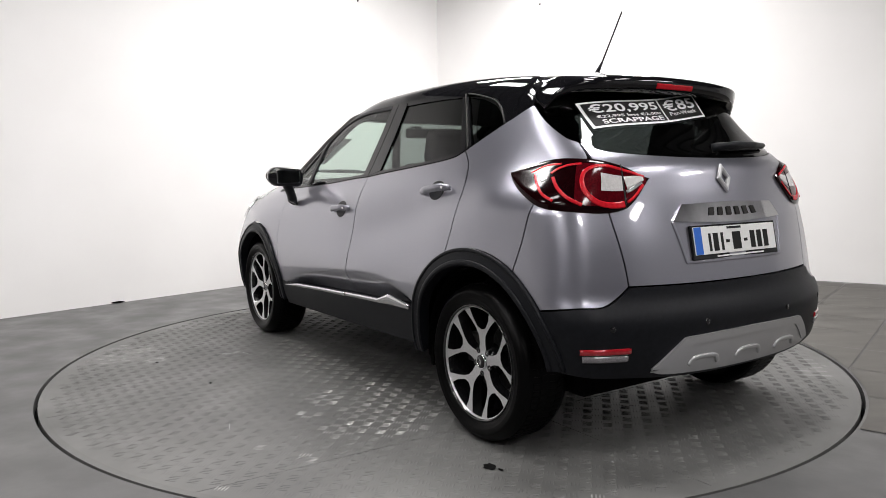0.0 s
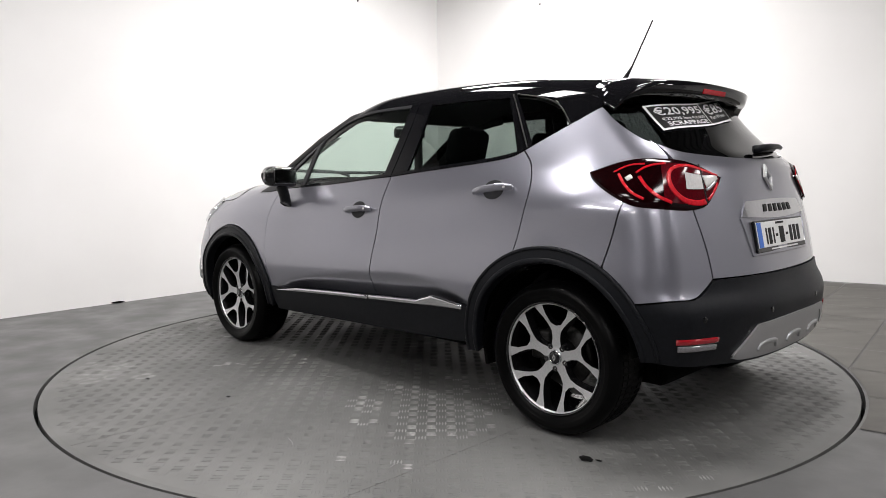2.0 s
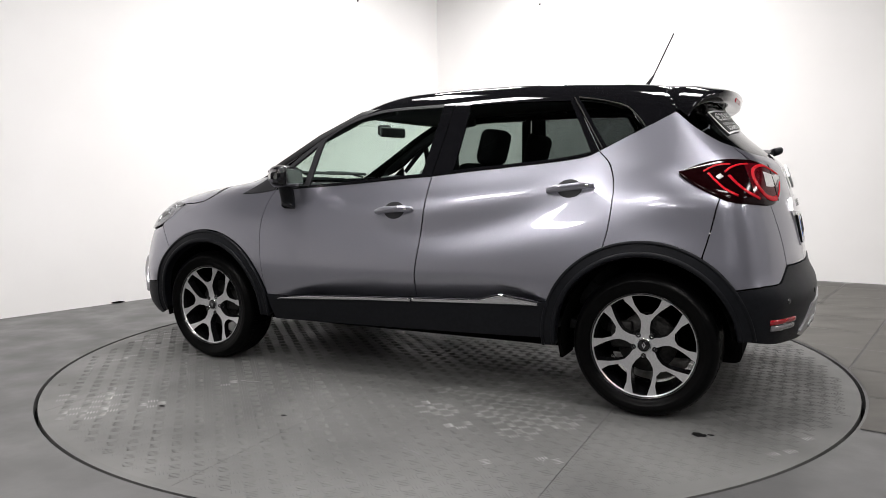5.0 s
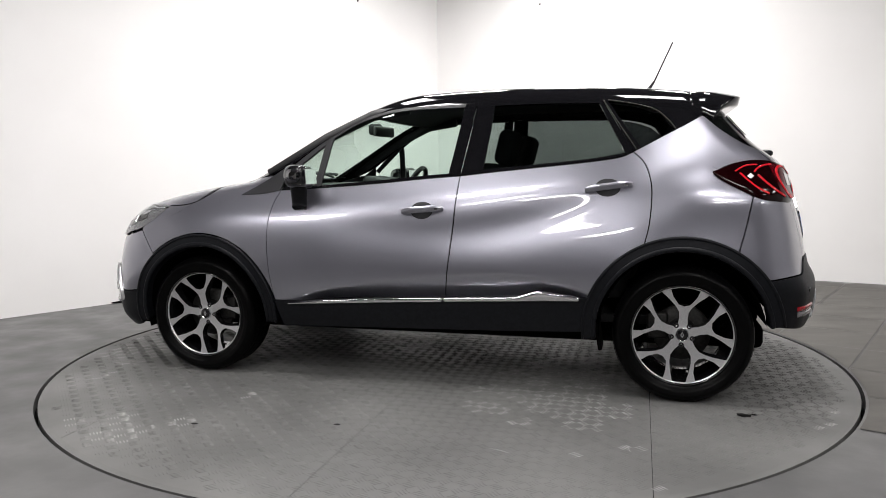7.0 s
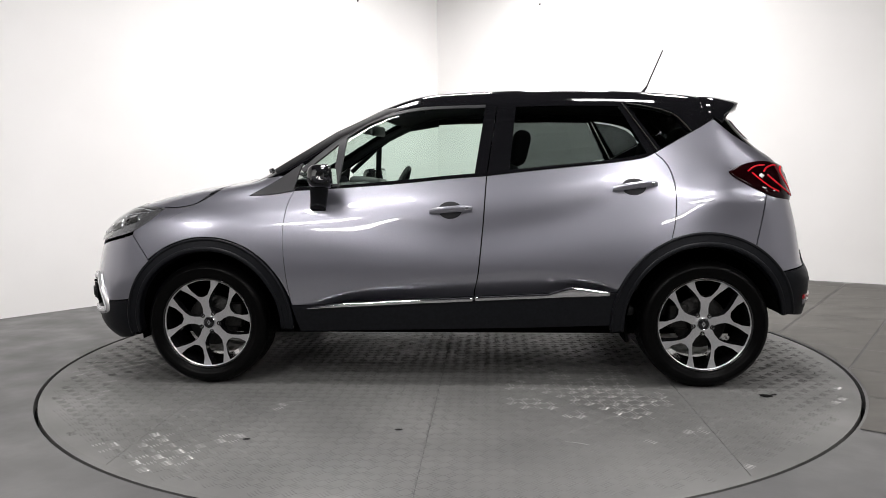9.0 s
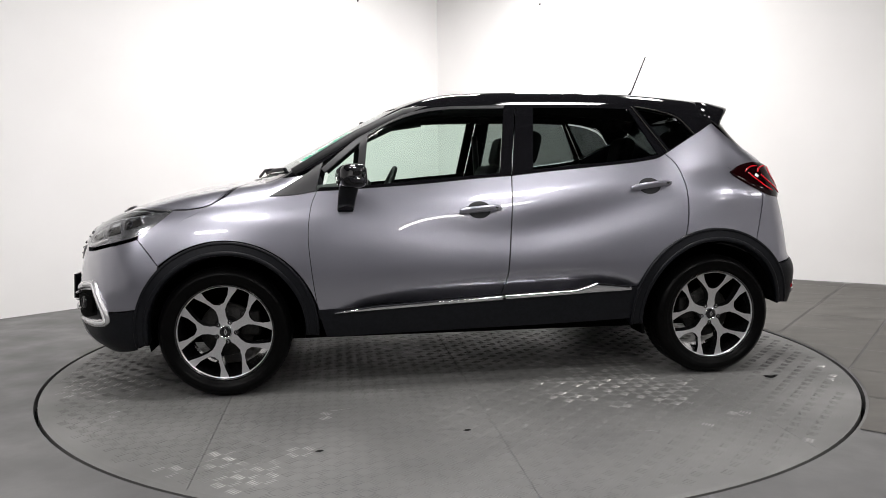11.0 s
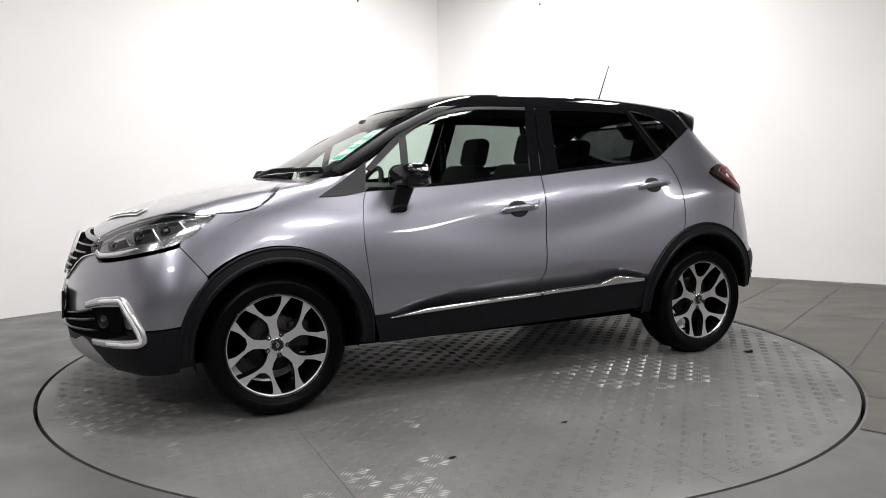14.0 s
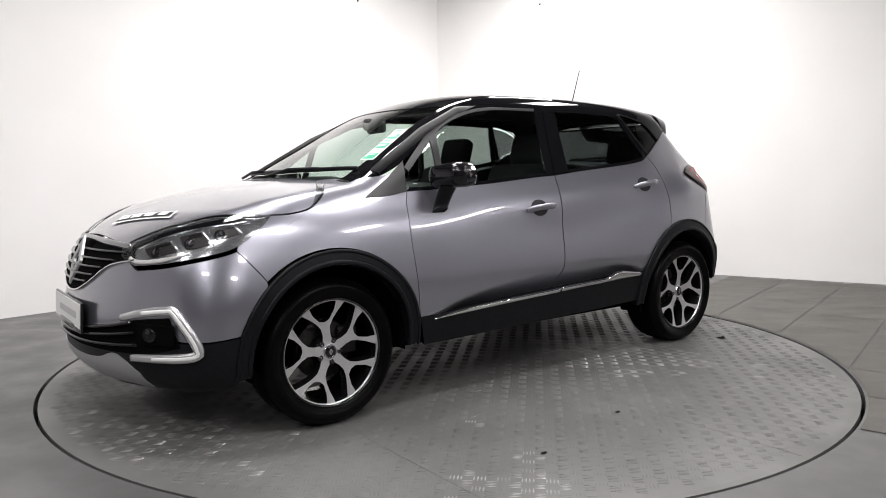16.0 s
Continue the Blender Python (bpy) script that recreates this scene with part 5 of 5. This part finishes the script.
for sg in (1, -1):
    nn = normal_at(fc[None])[0] * np.array([1, sg, 1])
    m = look(Vector(fc * np.array([1, sg, 1])) + Vector(nn) * 0.012, Vector(fc * np.array([1, sg, 1])))
    pod = part("fog_lamp", block(0.17, 0.085, 0.012, m, 0.005, 3), DARK, front_bumper, "black fog lamp pod", True)
    v, f = lathe([(0.0, 0.004), (0.018, 0.003), (0.024, 0.0), (0.027, 0.006), (0.030, -0.004)], 28)
    glass = mesh_ob("fog_lens", v, f, BLACK, pod, "round dark fog lens")
    glass.matrix_local = m @ pose(-0.03 * sg, 0, 0.010, 90, 0, 0)
fs_lo = P([(1.98, 0.55, 0.24), (2.07, 0.38, 0.232), (2.12, 0, 0.228), (2.07, -0.38, 0.232), (1.98, -0.55, 0.24)])
fs_hi = P([(2.03, 0.55, 0.31), (2.10, 0.44, 0.378), (2.15, 0.30, 0.345), (2.18, 0, 0.338), (2.15, -0.30, 0.345), (2.10, -0.44, 0.378), (2.03, -0.55, 0.31)])
panel("front_skid_plate", (fs_lo, fs_hi, np.linspace(fs_lo[0], fs_hi[0], 6), np.linspace(fs_lo[-1], fs_hi[-1], 6)), SILVER, front_lower, "silver painted skid plate", nu=60, nv=12, off=0.009, lip=0.02, gap=0)

# headlamps
hl_low, hl_top = settle(lamp_low - np.array([0, 0, 0.011])), lamp_top
hr = P([(2.03, 0.51, 0.745), (2.055, 0.43, 0.775), (2.025, 0.37, 0.825)])
hlp = Patch(hl_low, hl_top, None, hr)
for sg in (1, -1):
    def headlamp_part(name, off, mat, label="", parent=None):
        g = hlp.g + off * normal_at(hlp.g)
        nu, nv = hlp.nu, hlp.nv
        v = g.reshape(-1, 3) * np.array([1, sg, 1])
        f = [(i * nv + j, i * nv + j + 1, (i + 1) * nv + j + 1, (i + 1) * nv + j) for i in range(nu - 1) for j in range(nv - 1)]
        fn = np.cross(v[f[400][1]] - v[f[400][0]], v[f[400][3]] - v[f[400][0]])
        if np.dot(fn, normal_at(v[f[400][0]][None])[0]) < 0:
            f = [q[::-1] for q in f]
        return mesh_ob(name, v, f, mat, parent or car, label)
    head = headlamp_part("headlamp", 0.001, BEZEL, "headlamp with black bezel and chrome reflectors")
    lens = headlamp_part("lens", 0.012, LENS, "clear headlamp lens", head)
    lens.visible_shadow = False

    def hb(uvs, width, mat, name, h=0.005, o=0.003, n=30):
        ob = band(name, hlp.line(uvs, n), width, 0.55 * h, mat, head, off=o)
        if sg < 0:
            for v in ob.data.vertices:
                v.co.y = -v.co.y
            ob.data.flip_normals()

    def hbox(box, mat, name, o):
        ob = bar_on(hlp, box, mat, head, name, o, 8)
        if sg < 0:
            for v in ob.data.vertices:
                v.co.y = -v.co.y
        else:
            ob.data.flip_normals()
    hb([(0.02, 0.50), (0.30, 0.95), (0.65, 0.96), (0.97, 0.94)], 0.010, BLACK, "upper_border", 0.008)
    hb([(0.04, 0.46), (0.30, 0.84), (0.60, 0.86), (0.90, 0.84)], 0.006, REFLECTOR, "chrome_strip", 0.009)
    hbox((0.20, 0.66, 0.90, 0.78), BLACK, "bezel_step", 0.008)
    hb([(0.16, 0.52), (0.40, 0.62), (0.66, 0.64), (0.88, 0.60)], 0.006, REFLECTOR, "chrome_strip", 0.009)
    for u0, u1, v0, v1 in ((0.26, 0.40, 0.28, 0.56), (0.44, 0.58, 0.22, 0.55), (0.64, 0.82, 0.24, 0.52)):
        um, vm = (u0 + u1) / 2, (v0 + v1) / 2
        hbox((u0, v0, u1, v1), STEEL, "reflector_bowl", 0.005)
        hbox((u0 + 0.01, vm + 0.05, um + 0.02, v1 - 0.02), REFLECTOR, "reflector_cell", 0.0065)
        hb([(u0 - 0.02, v0), (u0 - 0.008, vm), (u0 + 0.005, v1)], 0.006, REFLECTOR, "chrome_edge", 0.009, n=10)
        c = hlp.at([(um + 0.03, vm - 0.03)], 0.006)[0]
        nn = Vector(normal_at(c[None])[0] * np.array([1, sg, 1]))
        v, f = lathe([(0.0, 0.008), (0.012, 0.006), (0.018, 0.0), (0.021, 0.003), (0.022, -0.004)], 24)
        ob = mesh_ob("projector", v, f, BLACK, head, "dark projector lens")
        ob.matrix_local = Matrix.Translation(Vector(c * np.array([1, sg, 1]))) @ Vector((0, 1, 0)).rotation_difference(nn).to_matrix().to_4x4()
    hb([(0.58, 0.12), (0.72, 0.10), (0.84, 0.11), (0.925, 0.16), (0.955, 0.30), (0.955, 0.42)], np.concatenate([np.linspace(0.006, 0.020, 14), np.full(30, 0.018)]), LAMPWHITE, "daytime_guide", 0.010, n=44)
bs = Patch(P([(1.985, -0.01, 0.885), (1.915, 0.22, 0.905), (1.85, 0.43, 0.918)]), P([(1.92, -0.06, 0.915), (1.86, 0.17, 0.93), (1.795, 0.38, 0.942)]))
bar_on(bs, (0, 0, 1, 1), WHITE, bonnet, "bonnet_sticker", 0.006, 10, "white advertising sticker")
bar_on(bs, (0.03, 0.18, 0.97, 0.82), GREYTRIM, bonnet, "sticker_field", 0.008, 10)
for k in range(4):
    bar_on(bs, (0.06 + 0.235 * k, 0.32, 0.25 + 0.22 * k, 0.68), WHITE, bonnet, "sticker_bar", 0.010, 4)
fu = Patch(P([(0.65, 0.42, 1.335), (0.93, 0.50, 1.18)], 30), P([(0.635, 0.495, 1.335), (0.90, 0.575, 1.18)], 30))
bar_on(fu, (0, 0, 1, 1), WHITE, windscreen, "fuel_sticker", 0.003, 10, "white and green fuel sticker")
bar_on(fu, (0.02, 0.08, 0.98, 0.92), GREEN, windscreen, "sticker_field", 0.005, 10)
for k, ch in enumerate("PETROL"):
    u0 = 0.035 + 0.157 * k
    if k % 2 == 0:
        bar_on(fu, (u0, 0.10, u0 + 0.14, 0.90), WHITE, windscreen, "letter_tile", 0.0065, 3)
    lettering(ch, fu, (u0 + 0.025, 0.22, u0 + 0.115, 0.78), GREEN if k % 2 == 0 else WHITE, windscreen, "fuel_letter", 0.009, 0.02)
# wipers and scuttle
scuttle = panel("scuttle", (br, ws_low, np.linspace(br[0], ws_low[0], 5), np.linspace(br[-1], ws_low[-1], 5)), PLASTIC, car, "black scuttle panel", nu=40, nv=8, off=-0.006, gap=0)
for uu in ([(1.15, -0.02, 1.125), (1.09, 0.30, 1.130), (0.99, 0.575, 1.128)], [(1.06, -0.55, 1.125), (1.13, -0.25, 1.128), (1.145, 0.08, 1.135)]):
    ln = P(uu, 24)
    band("wiper_blade", ln, 0.014, 0.009, PLASTIC, windscreen, "black wiper blade", off=0.012)
    v, f = tube([ln[0] + np.array([0.05, -0.03, -0.01]), ln[6] + np.array([0.025, 0, 0.018]), ln[14] + np.array([0.008, 0, 0.016])], 0.008, 8)
    mesh_ob("wiper_arm", v, f, PLASTIC, windscreen, "black wiper arm")


# ---- side fittings ----
def side_trim():
    SHAPE["scoop"] = 0.0
    for door, door_r, pts, wdt in ((front_door, front_door_r, [(0.755, 0.424), (0.5, 0.436), (0.2, 0.452), (-0.116, 0.466)], np.concatenate([np.linspace(0.004, 0.020, 12), np.full(38, 0.021)])),
                                   (rear_door, rear_door_r, [(-0.128, 0.468), (-0.4, 0.480), (-0.60, 0.488), (-0.815, 0.496)], None)):
        if wdt is None:
            x = np.linspace(0, 1, 50)
            wdt = 0.021 + 0.030 * np.clip((x - 0.55) / 0.16, 0, 1) * np.clip((1.0 - x) / 0.27, 0, 1)
        ln = S(pts, 50)
        ln = ln + np.array([0, 0, 1]) * ((wdt - 0.021) / 2)[:, None]
        ob = band("chrome_strip", ln, wdt, 0.007, CHROME, door, "chrome strip along the door", off=0.008, both=door_r)
    SHAPE["scoop"] = 0.066
    for door, door_r, a, b in ((front_door, front_door_r, (0.105, 0.913), (-0.115, 0.930)), (rear_door, rear_door_r, (-0.835, 1.023), (-1.060, 1.046))):
        ln = S([a, b], 25)
        n = normal_at(ln)
        t = np.linspace(0, 1, 25)
        rise = 0.008 + 0.030 * np.minimum(1, 3.2 * np.minimum(t + 0.02, 1.02 - t)) ** 0.6
        c = ln + rise[:, None] * n
        v, f = [], []
        for i, p in enumerate(c):
            hh = 0.017 * (0.55 + 0.45 * min(1, 5 * min(t[i] + 0.05, 1.05 - t[i])))
            up = Vector((0, 0, 1))
            nn = Vector(n[i])
            for k in range(10):
                ang = 2 * math.pi * k / 10
                v.append(Vector(p) + up * (hh * math.cos(ang)) + nn * (0.011 * math.sin(ang)))
        f = [(i * 10 + k, (i + 1) * 10 + k, (i + 1) * 10 + (k + 1) % 10, i * 10 + (k + 1) % 10) for i in range(24) for k in range(10)]
        f += [tuple(range(10)), tuple(240 + k for k in range(10))[::-1]]
        v = np.array([tuple(q) for q in v])
        cup_c = S([((a[0] * 0.52 + b[0] * 0.48), (a[1] + b[1]) / 2 + 0.004), ((a[0] * 0.52 + b[0] * 0.48) + 1e-3, (a[1] + b[1]) / 2 + 0.004)], 2)[0]
        ang = np.linspace(0, 2 * math.pi, 28, endpoint=False)
        rim = settle(np.array([cup_c + np.array([0.062 * math.cos(q), 0, 0.048 * math.sin(q)]) for q in ang]), 0.0015)
        mid = settle(np.array([cup_c + np.array([0.054 * math.cos(q), 0, 0.040 * math.sin(q)]) for q in ang]), 0.003)
        inn = settle(np.array([cup_c + np.array([0.04 * math.cos(q), 0, 0.03 * math.sin(q)]) for q in ang]), 0.0018)
        cv = np.vstack([rim, mid, inn])
        cf = [(q, (q + 1) % 28, 28 + (q + 1) % 28, 28 + q) for q in range(28)] + [(28 + q, 28 + (q + 1) % 28, 56 + (q + 1) % 28, 56 + q) for q in range(28)] + [tuple(range(56, 84))]
        for par, sg in ((door, 1), (door_r, -1)):
            fl = np.array([1, sg, 1])
            mesh_ob("door_handle", v * fl, f if sg > 0 else [q[::-1] for q in f], PAINT, par, "grey pull handle")
            mesh_ob("handle_cup", cv * fl, cf[::1] if sg < 0 else [q[::-1] for q in cf], GREYTRIM, par, "dark oval handle recess")
            lk = part("lock_button", block(0.018, 0.004, 0.012, pose(*(c[21] + n[21] * 0.011)[:1], sg * (c[21] + n[21] * 0.011)[1], (c[21])[2]), 0.0015), CHROME, par)


side_trim()


def door_mirror(door, sg):
    """Housing swept from the stalk to its tip."""
    sections, k = [], 18
    for i in range(13):
        t = i / 12
        y = 0.785 + 0.235 * t
        sc = max(0.12, math.sin(math.pi * min(0.5, 0.18 + t * 2.2)) * (1 - max(0, t - 0.72) ** 2 * 8.5))
        cx, cz = 0.675 - 0.012 * t - 0.03 * t * t, 1.098 + 0.012 * t
        ring = []
        for q in range(k):
            a = 2 * math.pi * q / k
            ca, sa = math.cos(a), math.sin(a)
            px = 0.066 * sc * math.copysign(abs(ca) ** (0.75 if ca > 0 else 0.35), ca)
            pz = 0.060 * sc * math.copysign(abs(sa) ** 0.75, sa)
            ring.append((cx + px, sg * y, cz + pz))
        sections.append(ring)
    v = [p for r in sections for p in r]
    f = [(i * k + q, i * k + (q + 1) % k, (i + 1) * k + (q + 1) % k, (i + 1) * k + q) for i in range(12) for q in range(k)]
    f += [tuple(range(k)), tuple(12 * k + q for q in range(k))[::-1]]
    if sg > 0:
        f = [q[::-1] for q in f]
    mesh_ob("door_mirror", v, f, BLACK, door, "gloss black door mirror")
    part("mirror_glass", block(0.004, 0.15, 0.080, pose(0.588, sg * 0.900, 1.105, 0, 4, sg * 3), 0.0015), CHROME, door, "mirror glass")
    v, f = [], []
    for i in range(9):
        t = i / 8
        cx, y, cz = 0.690 - 0.02 * t, 0.835 + 0.045 * t ** 1.4, 0.955 + 0.10 * t ** 0.9
        for q in range(12):
            a = 2 * math.pi * q / 12
            v.append((cx + (0.042 + 0.008 * t) * math.cos(a), sg * (y + 0.03 * math.sin(a)), cz + 0.02 * math.sin(a) * (1 - t) - 0.02 * (1 - t)))
    f = [(i * 12 + q, i * 12 + (q + 1) % 12, (i + 1) * 12 + (q + 1) % 12, (i + 1) * 12 + q) for i in range(8) for q in range(12)]
    f += [tuple(range(12)), tuple(96 + q for q in range(12))[::-1]]
    if sg > 0:
        f = [q[::-1] for q in f]
    mesh_ob("mirror_stalk", v, f, PLASTIC, door, "black mirror stalk")


door_mirror(front_door, 1)
door_mirror(front_door_r, -1)

# dark seals behind the shut lines
for ln in (door_front, door_mid, door_rear, seam_f, gate_cut, bump_edge, belt_f, belt_r):
    q = ln - 0.017 * normal_at(ln)
    for sg in (1, -1):
        v, f = tube(q * np.array([1, sg, 1]), 0.008, 6)
        mesh_ob("door_seal", v, f, GAP, car, "black rubber seal")
# bright slim line round the side windows
band("window_trim", S([(-0.93, 1.476), (-1.06, 1.452), (-1.165, 1.418), (-1.225, 1.365), (-1.262, 1.318)], 40), 0.006, 0.003, STEEL, car, "slim bright window trim", off=0.003, both=True)
band("window_trim", S([(-0.908, 1.476), (-1.075, 1.222)], 30), 0.005, 0.003, STEEL, car, "slim bright window trim", off=0.004, both=True)


# ---- cabin ----
def cabin():
    zlo = 0.36
    for sg in (1, -1):
        bt = S([(0.86, 1.02), (0.3, 1.055), (-0.2, 1.095), (-0.62, 1.135), (-1.06, 1.205), (-1.55, 1.20)], 60)
        bb = S([(0.86, zlo), (0.3, zlo), (-0.5, zlo), (-1.0, 0.75), (-1.3, 0.82), (-1.55, 0.80)], 60)
        ob = panel("door_lining", (bb, bt, np.linspace(bb[0], bt[0], 8), np.linspace(bb[-1], bt[-1], 8)), TRIMIN, car, "dark door lining", nu=40, nv=12, off=-0.055, gap=0, lip=0.03)
        if sg < 0:
            for v in ob.data.vertices:
                v.co.y = -v.co.y
    panel("headlining", (edge[i1:], mirror(edge[i1:]), roof_front, roof_back), LINING, car, "dark headlining", nu=30, nv=20, off=-0.035, gap=0, lip=0.01)
    part("dashboard", block(0.52, 1.40, 0.26, pose(0.80, 0, 0.92, 0, 6, 0), 0.07, 4), TRIMIN, car, "dark dashboard", True)
    part("instrument_hood", block(0.22, 0.36, 0.08, pose(0.62, -0.37, 1.055, 0, -8, 0), 0.035, 3), TRIMIN, car, "instrument hood", True)
    part("cabin_floor", block(2.2, 1.36, 0.05, pose(-0.25, 0, 0.37), 0.01), TRIMIN, car)
    part("luggage_cover", block(0.55, 1.20, 0.03, pose(-1.42, 0, 1.05), 0.01), TRIMIN, car, "black luggage cover")
    part("bulkhead", block(0.05, 1.36, 0.62, pose(1.06, 0, 0.70), 0.01), DARK, car)
    part("centre_console", block(0.75, 0.2, 0.28, pose(0.25, 0, 0.52), 0.04, 3), TRIMIN, car, "centre console", True)
    # steering wheel
    m = pose(0.42, -0.37, 0.985, 0, 66, 0)
    ring = [m @ Vector((0.185 * math.cos(a), 0.185 * math.sin(a), 0)) for a in np.linspace(0, 2 * math.pi, 41)]
    v, f = tube(ring, 0.017, 10)
    sw = mesh_ob("steering_wheel", v, f, TRIMIN, car, "black steering wheel")
    part("steering_hub", block(0.13, 0.16, 0.05, m, 0.025, 3), TRIMIN, sw, "", True)
    part("steering_spoke", block(0.03, 0.34, 0.02, m, 0.008), TRIMIN, sw)
    part("interior_mirror", block(0.03, 0.24, 0.065, pose(0.50, -0.02, 1.385, 0, 0, -10), 0.015, 3), TRIMIN, car, "black interior mirror", True)
    part("sensor_pod", block(0.08, 0.06, 0.07, pose(0.55, 0.0, 1.40), 0.015), TRIMIN, car, "sensor pod behind the windscreen", True)

    def seat(x, y, name, wide=0.5):
        cush = part(name, block(0.52, wide, 0.17, pose(x, y, 0.56, 0, -8, 0), 0.06, 4), CLOTH, car, "dark cloth seat", True)
        part("backrest", block(0.15, wide, 0.64, pose(x - 0.32, y, 0.86, 0, -20, 0), 0.06, 4), CLOTH, cush, "dark cloth backrest", True)
        part("head_restraint", block(0.10, 0.27, 0.20, pose(x - 0.475, y, 1.255, 0, -14, 0), 0.045, 4), CLOTH, cush, "dark cloth head restraint", True)
        for dy in (-0.06, 0.06):
            v, f = tube([(x - 0.45, y + dy, 1.18), (x - 0.40, y + dy, 1.08)], 0.006, 6)
            mesh_ob("restraint_post", v, f, STEEL, cush)
    seat(0.10, 0.36, "front_seat")
    seat(0.10, -0.36, "front_seat")
    seat(-0.78, 0.40, "rear_seat", 0.42)
    seat(-0.78, -0.40, "rear_seat", 0.42)
    part("middle_seat", block(0.5, 0.38, 0.16, pose(-0.78, 0, 0.56, 0, -8, 0), 0.05, 3), CLOTH, car, "dark cloth middle seat", True)
    part("middle_backrest", block(0.14, 0.40, 0.60, pose(-1.08, 0, 0.83, 0, -18, 0), 0.05, 3), CLOTH, car, "dark cloth middle backrest", True)
    for sg in (1, -1):
        v, f = tube([(-0.24, sg * 0.60, 1.38), (-0.26, sg * 0.62, 1.15), (-0.28, sg * 0.66, 0.9)], 0.022, 6)
        mesh_ob("pillar_lining", v, f, TRIMIN, car, "dark pillar lining")
        v, f = tube([(0.95, sg * 0.66, 1.12), (0.62, sg * 0.59, 1.32), (0.36, sg * 0.55, 1.44), (0.15, sg * 0.54, 1.47)], 0.030, 8)
        mesh_ob("screen_pillar_lining", v, f, TRIMIN, car, "dark screen pillar lining")


cabin()


# parking sensors in the rear bumper
for yy in (0.66, 0.26, -0.26, -0.66):
    c = B([(yy, 0.545), (yy + 1e-3, 0.545)], 2)[0]
    nn = Vector(normal_at(c[None])[0])
    v, f = lathe([(0.0, 0.0012), (0.011, 0.001), (0.0125, -0.002)], 16)
    ob = mesh_ob("parking_sensor", v, f, BLACK, rear_bumper, "small black parking sensor")
    ob.matrix_local = Matrix.Translation(Vector(c) + nn * 0.0065) @ Vector((0, 1, 0)).rotation_difference(nn).to_matrix().to_4x4()


# ---- what moves ----
def motions():
    rows_car, rows_table = [], []
    for t, deg in TURN:
        turn = pose(0, 0, 0, 0, 0, deg)
        rows_car.append((t, turn @ Matrix.Translation(-PIVOT)))
        rows_table.append((t, turn))
    walk(car, rows_car)
    walk(turntable, rows_table)


motions()
